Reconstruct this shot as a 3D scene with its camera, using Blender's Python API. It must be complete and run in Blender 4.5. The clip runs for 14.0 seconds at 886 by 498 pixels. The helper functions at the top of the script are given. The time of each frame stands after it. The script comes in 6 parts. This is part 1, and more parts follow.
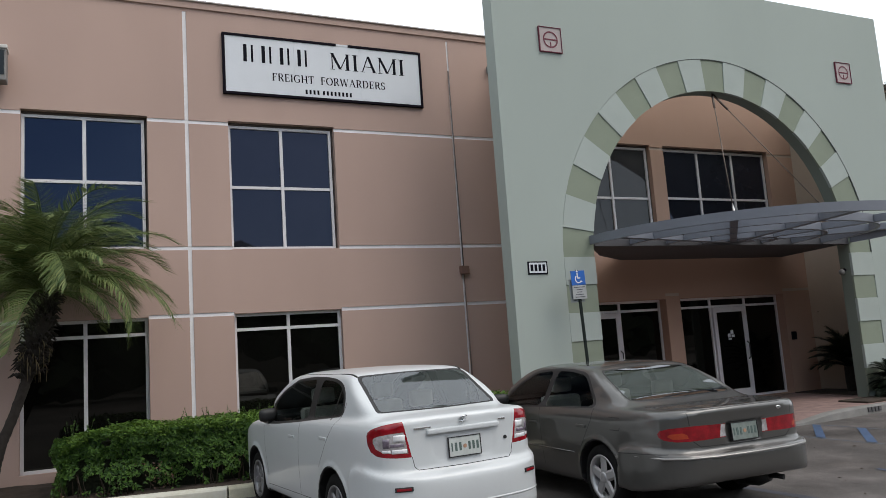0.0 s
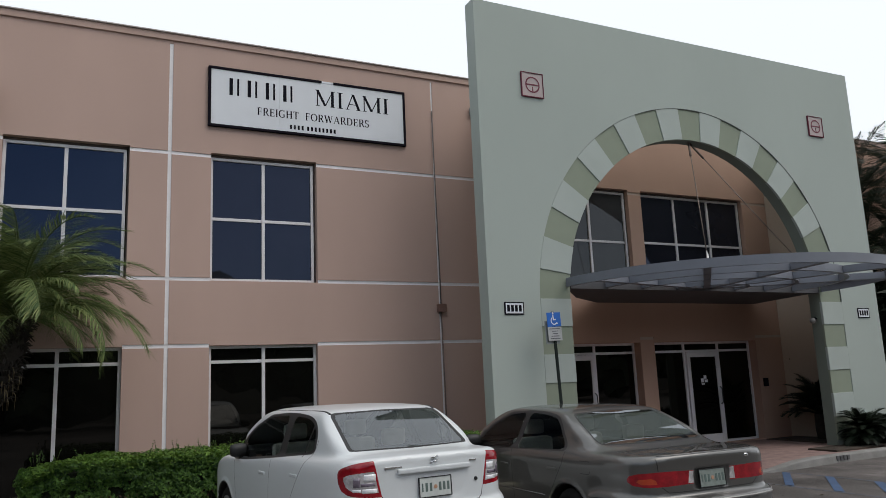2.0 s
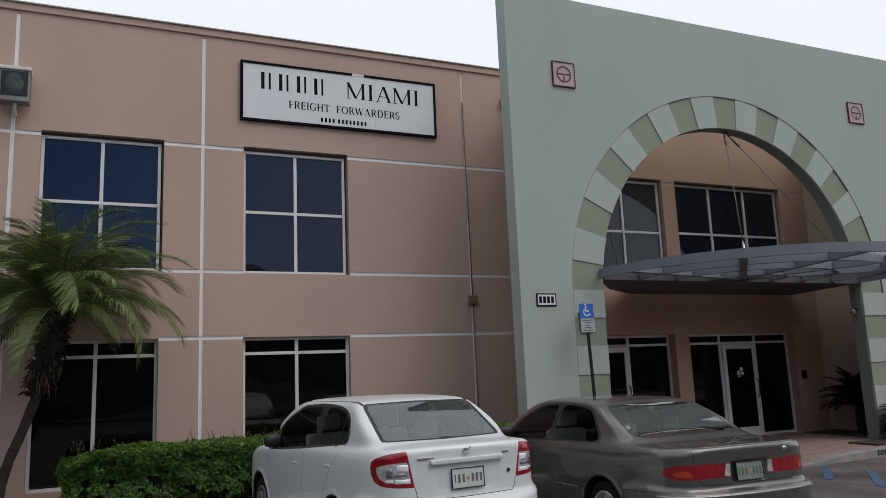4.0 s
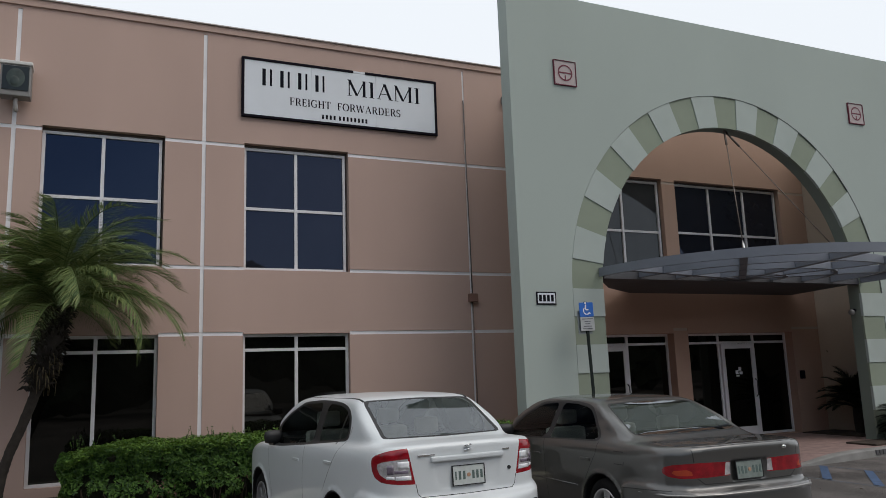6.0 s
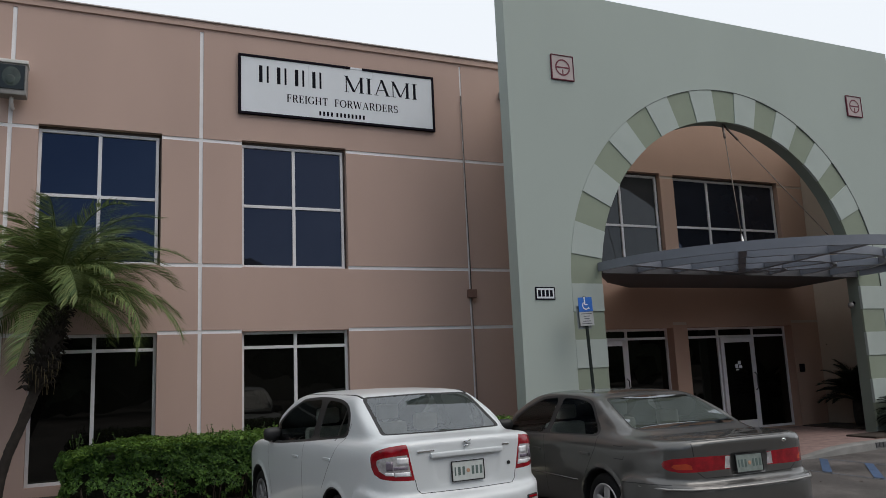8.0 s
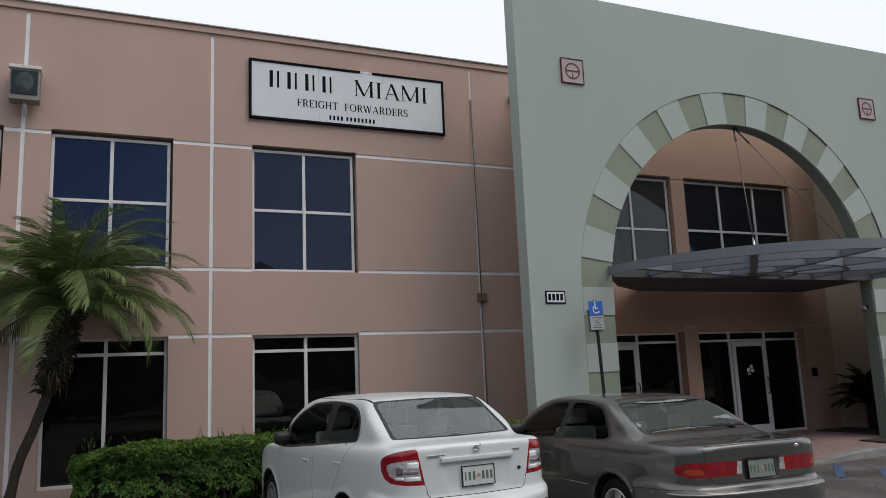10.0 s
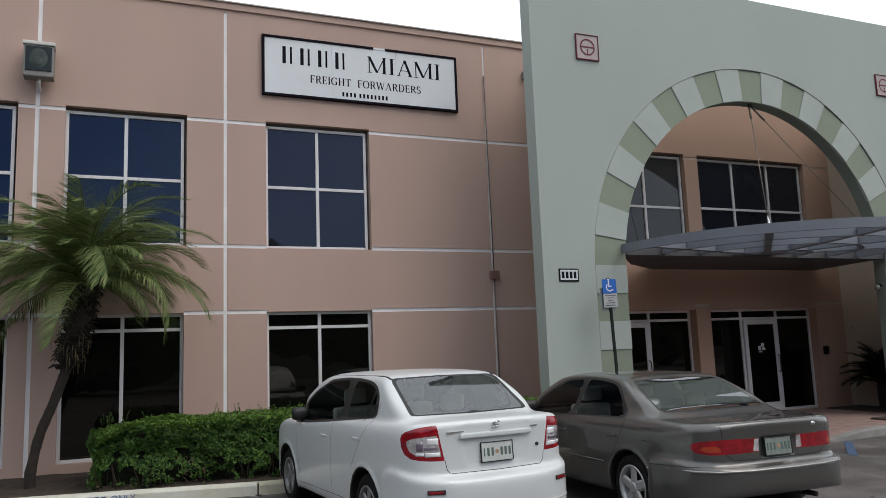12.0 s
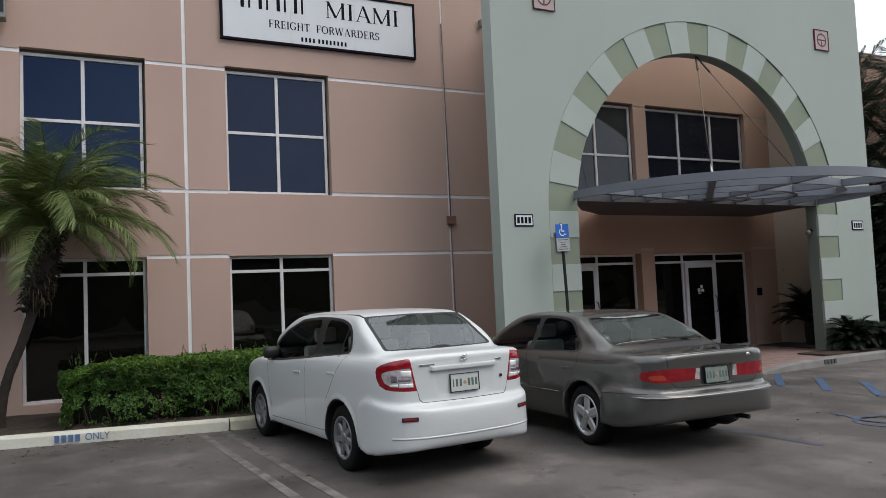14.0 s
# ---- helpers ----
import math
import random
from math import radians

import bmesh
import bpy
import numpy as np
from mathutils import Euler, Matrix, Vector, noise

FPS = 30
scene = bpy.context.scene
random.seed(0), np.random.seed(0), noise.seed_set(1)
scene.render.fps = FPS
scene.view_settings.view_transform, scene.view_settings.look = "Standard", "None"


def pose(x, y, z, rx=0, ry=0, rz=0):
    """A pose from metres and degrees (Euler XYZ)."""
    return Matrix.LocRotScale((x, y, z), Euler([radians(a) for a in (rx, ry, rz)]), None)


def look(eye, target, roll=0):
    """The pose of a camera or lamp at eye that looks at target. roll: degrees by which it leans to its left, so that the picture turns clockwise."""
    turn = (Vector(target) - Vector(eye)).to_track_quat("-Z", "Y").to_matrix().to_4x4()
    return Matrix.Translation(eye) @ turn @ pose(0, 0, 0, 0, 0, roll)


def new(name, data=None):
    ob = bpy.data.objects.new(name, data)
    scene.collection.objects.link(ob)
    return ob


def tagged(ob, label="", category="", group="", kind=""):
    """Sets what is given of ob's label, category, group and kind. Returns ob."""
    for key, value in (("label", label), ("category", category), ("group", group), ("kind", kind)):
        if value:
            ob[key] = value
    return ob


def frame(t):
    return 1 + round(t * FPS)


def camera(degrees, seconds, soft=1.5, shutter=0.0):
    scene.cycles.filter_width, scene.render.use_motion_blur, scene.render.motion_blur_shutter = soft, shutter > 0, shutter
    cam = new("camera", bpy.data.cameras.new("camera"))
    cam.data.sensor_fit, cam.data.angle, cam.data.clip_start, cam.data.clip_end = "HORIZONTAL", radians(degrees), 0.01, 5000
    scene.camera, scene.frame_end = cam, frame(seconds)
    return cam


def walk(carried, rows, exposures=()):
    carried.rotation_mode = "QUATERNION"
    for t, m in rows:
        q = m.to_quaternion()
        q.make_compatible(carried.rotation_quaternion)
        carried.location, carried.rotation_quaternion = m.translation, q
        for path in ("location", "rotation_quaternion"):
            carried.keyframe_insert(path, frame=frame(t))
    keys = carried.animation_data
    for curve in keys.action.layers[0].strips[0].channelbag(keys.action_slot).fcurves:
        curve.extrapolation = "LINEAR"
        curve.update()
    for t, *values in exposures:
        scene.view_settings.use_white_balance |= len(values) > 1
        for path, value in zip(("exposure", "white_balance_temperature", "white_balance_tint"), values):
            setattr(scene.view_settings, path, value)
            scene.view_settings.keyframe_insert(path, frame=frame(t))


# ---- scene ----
cam = camera(60.6, 14.0, soft=0.8)

PATH = [
    (0, (-1.413, -12.974, 1.729), (-0.58, -11.174, 1.988), -4.0),
    (0.5, (-1.406, -13.001, 1.713), (-0.678, -11.16, 2.001), -5.3),
    (1, (-1.471, -13.077, 1.735), (-0.721, -11.243, 2.006), -3.1),
    (1.5, (-1.449, -13.049, 1.765), (-0.573, -11.277, 2.065), -2.1),
    (2, (-1.437, -13.078, 1.761), (-0.557, -11.316, 2.109), -2.5),
    (2.5, (-1.447, -13.09, 1.736), (-0.583, -11.321, 2.092), -2.4),
    (3, (-1.441, -13.099, 1.738), (-0.58, -11.324, 2.069), -2.1),
    (3.5, (-1.432, -13.065, 1.737), (-0.602, -11.275, 2.064), -2.5),
    (4, (-1.425, -13.049, 1.751), (-0.619, -11.249, 2.083), -2.4),
    (4.2, (-1.41, -13.042, 1.748), (-0.613, -11.239, 2.085), -2.5),
    (6.5, (-1.465, -13.043, 1.742), (-0.653, -11.245, 2.068), -2.0),
    (7, (-1.454, -13.037, 1.749), (-0.636, -11.242, 2.08), -2.3),
    (7.5, (-1.451, -13.064, 1.737), (-0.63, -11.271, 2.07), -2.5),
    (8, (-1.437, -13.029, 1.737), (-0.625, -11.229, 2.055), -2.5),
    (10.5, (-1.439, -13.028, 1.749), (-0.66, -11.217, 2.082), -2.2),
    (11, (-1.454, -13.043, 1.746), (-0.674, -11.233, 2.086), -1.7),
    (11.5, (-1.458, -13.058, 1.714), (-0.671, -11.241, 2.003), -2.1),
    (12, (-1.543, -12.997, 1.76), (-0.771, -11.172, 2.028), -2.2),
    (12.5, (-1.759, -13.048, 1.757), (-0.93, -11.252, 2.05), -3.0),
    (13, (-1.854, -13.061, 1.736), (-0.931, -11.302, 1.973), -0.8),
    (13.5, (-1.895, -13.257, 1.692), (-0.97, -11.492, 1.868), -1.0),
    (14, (-1.927, -13.278, 1.71), (-1.025, -11.497, 1.831), -2.5),
]
walk(cam, [(t, look(eye, target, roll)) for t, eye, target, roll in PATH], [(0, -0.08), (1, -0.08), (1.5, -0.18), (2, -0.34), (3, -0.46), (8, -0.46), (10.5, -0.34), (11, -0.28), (11.5, -0.32), (12, -0.15), (13, -0.14), (14, -0.07)])

# ---- world and light ----
world = bpy.data.worlds.new("world")
scene.world = world
world.use_nodes = True
wn, wl = world.node_tree.nodes, world.node_tree.links
wn.clear()
w_out = wn.new("ShaderNodeOutputWorld")
w_bg = wn.new("ShaderNodeBackground")
w_sky = wn.new("ShaderNodeTexSky")
w_sky.sky_type = "NISHITA"
w_sky.sun_disc = False
w_sky.sun_elevation = radians(52)
w_sky.sun_rotation = radians(136)
w_tc = wn.new("ShaderNodeTexCoord")
w_cloud = wn.new("ShaderNodeTexNoise")
w_cloud.inputs["Scale"].default_value = 2.4
w_cloud.inputs["Detail"].default_value = 6
w_ramp = wn.new("ShaderNodeValToRGB")
w_ramp.color_ramp.elements[0].position, w_ramp.color_ramp.elements[1].position = 0.30, 0.62
w_ramp.color_ramp.elements[0].color = (0.04, 0.04, 0.04, 1)
w_sep = wn.new("ShaderNodeSeparateXYZ")
w_bank = wn.new("ShaderNodeMath")
w_bank.operation = "MULTIPLY_ADD"
w_bank.inputs[1].default_value = 0.27
w_mix = wn.new("ShaderNodeMix")
w_mix.data_type = "RGBA"
w_mix.inputs["B"].default_value = (9.25, 9.75, 10.35, 1)
wl.new(w_tc.outputs["Generated"], w_cloud.inputs["Vector"])
wl.new(w_tc.outputs["Generated"], w_sep.inputs["Vector"])
wl.new(w_sep.outputs["Y"], w_bank.inputs[0])
w_high = wn.new("ShaderNodeMath")
w_high.operation = "MULTIPLY_ADD"
w_high.inputs[1].default_value = 0.5
wl.new(w_sep.outputs["Z"], w_high.inputs[0])
w_side = wn.new("ShaderNodeMath")
w_side.operation = "MULTIPLY_ADD"
w_side.inputs[1].default_value = 0.22
wl.new(w_sep.outputs["X"], w_side.inputs[0])
wl.new(w_cloud.outputs["Fac"], w_side.inputs[2])
wl.new(w_side.outputs[0], w_high.inputs[2])
wl.new(w_high.outputs[0], w_bank.inputs[2])
wl.new(w_bank.outputs[0], w_ramp.inputs["Fac"])
wl.new(w_ramp.outputs["Color"], w_mix.inputs["Factor"])
wl.new(w_sky.outputs["Color"], w_mix.inputs["A"])
wl.new(w_mix.outputs["Result"], w_bg.inputs["Color"])
w_bg.inputs["Strength"].default_value = 0.13
wl.new(w_bg.outputs["Background"], w_out.inputs["Surface"])
sun = new("sun", bpy.data.lights.new("sun", "SUN"))
sun.data.energy, sun.data.angle, sun.data.color = 1.65, radians(40), (1.0, 0.92, 0.85)
sun.matrix_world = look((10.5, -13, 23.5), (0, 0, 0))


# ---- helpers for building ----
def quad(bm, pts, mi=0):
    f = bm.faces.new([bm.verts.new(p) for p in pts])
    f.material_index = mi
    return f


def box(bm, x0, x1, y0, y1, z0, z1, bev=0.0, m=None):
    """A box, its edges rounded by bev."""
    r = bmesh.ops.create_cube(bm, size=1)
    vs = r["verts"]
    bmesh.ops.scale(bm, vec=(x1 - x0, y1 - y0, z1 - z0), verts=vs)
    bmesh.ops.translate(bm, vec=((x0 + x1) / 2, (y0 + y1) / 2, (z0 + z1) / 2), verts=vs)
    if bev:
        es = list({e for v in vs for e in v.link_edges})
        out = bmesh.ops.bevel(bm, geom=es, offset=bev, segments=2, affect="EDGES", profile=0.6)
        vs = list({v for f in out["faces"] for v in f.verts} | {v for v in vs if v.is_valid})
    if m is not None:
        bmesh.ops.transform(bm, matrix=m, verts=vs)
    return vs


def tube(bm, pts, rad, n=8, cap=True):
    """A round rod through the points; rad is one radius or one for each point."""
    pts = [Vector(p) for p in pts]
    rads = rad if isinstance(rad, (list, tuple)) else [rad] * len(pts)
    rings, side = [], None
    for i, p in enumerate(pts):
        d = (pts[min(i + 1, len(pts) - 1)] - pts[max(i - 1, 0)]).normalized()
        if side is None:
            side = d.cross(Vector((0, 0, 1)) if abs(d.z) < 0.9 else Vector((1, 0, 0))).normalized()
        side = (side - d * side.dot(d)).normalized()
        up = d.cross(side)
        rings.append([bm.verts.new(p + rads[i] * (math.cos(a) * side + math.sin(a) * up)) for a in [2 * math.pi * k / n for k in range(n)]])
    for a, b in zip(rings, rings[1:]):
        for k in range(n):
            bm.faces.new((a[k], a[(k + 1) % n], b[(k + 1) % n], b[k])).smooth = True
    if cap:
        bm.faces.new(rings[0])
        bm.faces.new(list(reversed(rings[-1])))


def link(name, bm, material, parent=None, fix=True):
    if fix:
        bmesh.ops.recalc_face_normals(bm, faces=bm.faces[:])
    me = bpy.data.meshes.new(name)
    bm.to_mesh(me)
    bm.free()
    for m in material if isinstance(material, (list, tuple)) else [material]:
        me.materials.append(m)
    ob = new(name, me)
    ob.parent = parent
    return ob


def part(name, bm, material, parent, label="", fix=True):
    return tagged(link(name, bm, material, parent, fix), label)


def solid(name, bm, material, label, category, group="", kind="", fix=True):
    return tagged(link(name, bm, material, None, fix), label, category, group, kind)


def empty(name, m, label, category, group="", kind=""):
    ob = new(name)
    ob.empty_display_size = 0.2
    ob.matrix_basis = m
    return tagged(ob, label, category, group, kind)


def words(name, text, size, m, material, parent, stretch=1.0, align="CENTER"):
    """Lettering as a thin mesh."""
    cu = bpy.data.curves.new(name, "FONT")
    cu.body, cu.size, cu.align_x, cu.align_y, cu.extrude = text, size, align, "CENTER", 0.002
    tmp = bpy.data.objects.new(name, cu)
    me = bpy.data.meshes.new_from_object(tmp)
    bpy.data.objects.remove(tmp)
    me.transform(m @ Matrix.Diagonal((stretch, 1, 1, 1)))
    me.materials.clear()
    me.materials.append(material)
    ob = new(name, me)
    ob.parent = parent
    return ob


# ---- materials ----
def mat(name, color, rough=0.7, metal=0.0, vary=0.12, scale=3.0, fine=60.0, bump=0.0, bump_scale=80.0, spec=0.5, coat=0.0, tint=None, streak=0.0):
    """A painted, plastered or other plain surface with coarse stains and fine grain."""
    m = bpy.data.materials.new(name)
    m.use_nodes = True
    n, l = m.node_tree.nodes, m.node_tree.links
    b = n["Principled BSDF"]
    b.inputs["Roughness"].default_value = rough
    b.inputs["Metallic"].default_value = metal
    b.inputs["Specular IOR Level"].default_value = spec
    b.inputs["Coat Weight"].default_value = coat
    b.inputs["Coat Roughness"].default_value = 0.03
    tc = n.new("ShaderNodeTexCoord")
    big, small = n.new("ShaderNodeTexNoise"), n.new("ShaderNodeTexNoise")
    big.inputs["Scale"].default_value, small.inputs["Scale"].default_value = scale, fine
    big.inputs["Detail"].default_value = 5
    mp = n.new("ShaderNodeMapping")
    mp.inputs["Scale"].default_value = (1, 1, 1 - streak)
    l.new(tc.outputs["Object"], mp.inputs["Vector"])
    l.new(mp.outputs["Vector"], big.inputs["Vector"])
    l.new(tc.outputs["Object"], small.inputs["Vector"])
    add = n.new("ShaderNodeMath")
    add.operation = "MULTIPLY_ADD"
    add.inputs[1].default_value, add.inputs[2].default_value = 0.35, 0.0
    l.new(small.outputs["Fac"], add.inputs[0])
    tot = n.new("ShaderNodeMath")
    tot.operation = "ADD"
    l.new(big.outputs["Fac"], tot.inputs[0])
    l.new(add.outputs[0], tot.inputs[1])
    mix = n.new("ShaderNodeMix")
    mix.data_type = "RGBA"
    rng = n.new("ShaderNodeMapRange")
    rng.inputs["From Min"].default_value, rng.inputs["From Max"].default_value = 0.4, 0.95
    l.new(tot.outputs[0], rng.inputs["Value"])
    l.new(rng.outputs["Result"], mix.inputs["Factor"])
    lo = tint or tuple(c * (1 - vary) for c in color)
    hi = tuple(min(1, c * (1 + vary * 0.6)) for c in color)
    mix.inputs["A"].default_value, mix.inputs["B"].default_value = (*lo, 1), (*hi, 1)
    l.new(mix.outputs["Result"], b.inputs["Base Color"])
    if bump:
        bt = n.new("ShaderNodeTexNoise")
        bt.inputs["Scale"].default_value, bt.inputs["Detail"].default_value = bump_scale, 4
        bn = n.new("ShaderNodeBump")
        bn.inputs["Strength"].default_value, bn.inputs["Distance"].default_value = bump, 0.01
        l.new(tc.outputs["Object"], bt.inputs["Vector"])
        l.new(bt.outputs["Fac"], bn.inputs["Height"])
        l.new(bn.outputs["Normal"], b.inputs["Normal"])
    return m


def glassy(name, color, rough=0.02, spec=0.5, tint=(1, 1, 1), wave=0.0):
    m = mat(name, color, rough, spec=spec, vary=0.1)
    b = m.node_tree.nodes["Principled BSDF"]
    b.inputs["Specular Tint"].default_value = (*tint, 1)
    if wave:
        n, l = m.node_tree.nodes, m.node_tree.links
        tc, bt, bn = n.new("ShaderNodeTexCoord"), n.new("ShaderNodeTexNoise"), n.new("ShaderNodeBump")
        bt.inputs["Scale"].default_value = 1.2
        bn.inputs["Strength"].default_value, bn.inputs["Distance"].default_value = wave, 0.02
        l.new(tc.outputs["Object"], bt.inputs["Vector"])
        l.new(bt.outputs["Fac"], bn.inputs["Height"])
        l.new(bn.outputs["Normal"], b.inputs["Normal"])
    return m


M_PINK = mat("pink_stucco", (0.475, 0.335, 0.282), 0.9, vary=0.10, scale=0.6, bump=0.25, bump_scale=140, streak=0.6)
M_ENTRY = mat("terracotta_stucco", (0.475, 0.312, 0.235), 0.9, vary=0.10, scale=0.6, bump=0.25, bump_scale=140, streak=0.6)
M_GROOVE = mat("white_reveal", (0.80, 0.78, 0.79), 0.8, vary=0.15, scale=2.0)
M_MINT = mat("mint_stucco", (0.375, 0.42, 0.385), 0.9, vary=0.06, scale=0.5, bump=0.2, bump_scale=140, streak=0.6)
M_MINTLIGHT = mat("pale_mint_stucco", (0.39, 0.433, 0.402), 0.9, vary=0.07, scale=2.0, bump=0.2)
M_OLIVE = mat("olive_stucco", (0.245, 0.278, 0.212), 0.9, vary=0.08, scale=2.0, bump=0.2)
M_ALU = mat("painted_aluminium", (0.68, 0.66, 0.67), 0.45, vary=0.08)
M_GLASS = glassy("dark_window_glass", (0.005, 0.006, 0.012), 0.015, 0.62, (0.37, 0.56, 1.0), 0.14)
# same glass; a greyer reflection is put into its colour and tint
M_GLASSGREYREFL = glassy("window_glass_grey_reflection", (0.013, 0.014, 0.020), 0.015, 0.52, (0.52, 0.64, 1.0), 0.14)
M_GLASSBLIND = glassy("glass_before_blinds", (0.045, 0.045, 0.047), 0.02, 0.4, (0.9, 0.95, 1.0), 0.1)
# same glass; the dark reflection low down is put into colour and tint
M_GLASSLOW = glassy("window_glass_dark_reflection", (0.004, 0.004, 0.0035), 0.015, 0.34, (1.0, 0.97, 0.9), 0.05)
M_GAP = mat("brown_gap_shade", (0.11, 0.085, 0.075), 0.8, vary=0.2)
M_BLACK = mat("black_frame", (0.007, 0.005, 0.010), 0.8, spec=0.1)
M_SIGN = mat("white_sign_panel", (0.66, 0.68, 0.71), 0.5, vary=0.06, scale=1.5)
M_INK = mat("dark_ink", (0.004, 0.004, 0.009), 0.8, spec=0.15)
M_ASPHALT = mat("worn_asphalt", (0.064, 0.056, 0.052), 0.82, vary=0.22, scale=0.8, fine=110, bump=0.5, bump_scale=160)
n, l = M_ASPHALT.node_tree.nodes, M_ASPHALT.node_tree.links
base = n["Principled BSDF"].inputs["Base Color"].links[0].from_socket
a_tc = n.new("ShaderNodeTexCoord")
for sc, lo, hi, dark, det in ((0.55, 0.52, 0.66, 0.55, 6), (2.3, 0.58, 0.72, 0.6, 8), (9.0, 0.66, 0.74, 0.45, 4)):
    nt, mr, mx = n.new("ShaderNodeTexNoise"), n.new("ShaderNodeMapRange"), n.new("ShaderNodeMix")
    nt.inputs["Scale"].default_value, nt.inputs["Detail"].default_value = sc, det
    mr.inputs["From Min"].default_value, mr.inputs["From Max"].default_value = lo, hi
    mx.data_type, mx.blend_type = "RGBA", "MULTIPLY"
    mx.inputs["B"].default_value = (dark, dark * 0.98, dark * 0.95, 1)
    l.new(a_tc.outputs["Object"], nt.inputs["Vector"])
    l.new(nt.outputs["Fac"], mr.inputs["Value"])
    l.new(mr.outputs["Result"], mx.inputs["Factor"])
    l.new(base, mx.inputs["A"])
    base = mx.outputs["Result"]
for sc, lo, hi, f, det, stretch in ((0.42, 0.42, 0.62, 1.75, 6, (1.0, 0.55, 1.0)), (1.7, 0.50, 0.68, 1.5, 8, (1.0, 0.8, 1.0)), (26.0, 0.64, 0.70, 1.5, 2, (1.0, 1.0, 1.0))):
    nt, mr, mx, mp = n.new("ShaderNodeTexNoise"), n.new("ShaderNodeMapRange"), n.new("ShaderNodeMix"), n.new("ShaderNodeMapping")
    nt.inputs["Scale"].default_value, nt.inputs["Detail"].default_value = sc, det
    mp.inputs["Scale"].default_value, mp.inputs["Location"].default_value = stretch, (3.1, 7.7, 0)
    mr.inputs["From Min"].default_value, mr.inputs["From Max"].default_value = lo, hi
    mx.data_type, mx.blend_type = "RGBA", "MULTIPLY"
    mx.clamp_result = False
    mx.inputs["B"].default_value = (f, f, f * 1.01, 1)
    l.new(a_tc.outputs["Object"], mp.inputs["Vector"])
    l.new(mp.outputs["Vector"], nt.inputs["Vector"])
    l.new(nt.outputs["Fac"], mr.inputs["Value"])
    l.new(mr.outputs["Result"], mx.inputs["Factor"])
    l.new(base, mx.inputs["A"])
    base = mx.outputs["Result"]
l.new(base, n["Principled BSDF"].inputs["Base Color"])
M_CONC = mat("concrete", (0.235, 0.228, 0.215), 0.9, vary=0.3, scale=2.5, bump=0.3)
M_KERB = mat("painted_kerb", (0.58, 0.585, 0.54), 0.85, vary=0.2, scale=3, fine=25, bump=0.35, tint=(0.50, 0.475, 0.38))
M_SOIL = mat("mulch", (0.05, 0.036, 0.026), 1.0, vary=0.5, scale=9, bump=1.0, bump_scale=50)
M_STEEL = mat("grey_blue_steel", (0.17, 0.182, 0.212), 0.5, vary=0.1, spec=0.5)
M_CHROME = mat("galvanised_steel", (0.45, 0.45, 0.45), 0.35, metal=0.9)
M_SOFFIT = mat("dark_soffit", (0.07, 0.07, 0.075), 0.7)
M_RUST = mat("weathered_rod", (0.16, 0.13, 0.11), 0.5, metal=0.5, vary=0.4, scale=20)
M_ROOF = mat("roof_membrane", (0.3, 0.3, 0.3), 0.9)
M_STENCIL = mat("blue_stencil", (0.10, 0.17, 0.33), 0.85, vary=0.35, scale=14)
M_BLUE = mat("blue_paint", (0.05, 0.09, 0.175), 0.85, vary=0.35, scale=6)
M_BLUESIGN = mat("blue_sign", (0.02, 0.13, 0.50), 0.4)
M_WHITEPAINT = mat("white_paint", (0.75, 0.75, 0.75), 0.5)
M_LINE = mat("faded_line_paint", (0.155, 0.142, 0.13), 0.9, vary=0.6, scale=5, fine=30)
M_PINKTILE = mat("pink_tile", (0.44, 0.375, 0.365), 0.8)
M_RED = mat("emblem_red", (0.14, 0.022, 0.040), 0.7)
M_BRICKRED = mat("red_paver", (0.27, 0.18, 0.16), 0.85, vary=0.3, scale=6)
M_BARK = mat("palm_bark", (0.034, 0.027, 0.022), 1.0, vary=0.5, scale=14, bump=1.0, bump_scale=40)
M_FARGREEN = mat("far_foliage", (0.035, 0.05, 0.025), 0.9, vary=0.4, scale=0.6)

# ---- ground ----
bm = bmesh.new()
quad(bm, [(-600, -600, 0), (600, -600, 0), (600, 600, 0), (-600, 600, 0)])
solid("ground", bm, M_ASPHALT, "worn grey asphalt of the parking lot", "ground", kind="structure")


# ---- facade ----
ZU, ZM, ZL, ZT = 5.81, 3.65, 2.54, 7.95
G = 0.031
J = [-2.855, 0.0, 4.975]


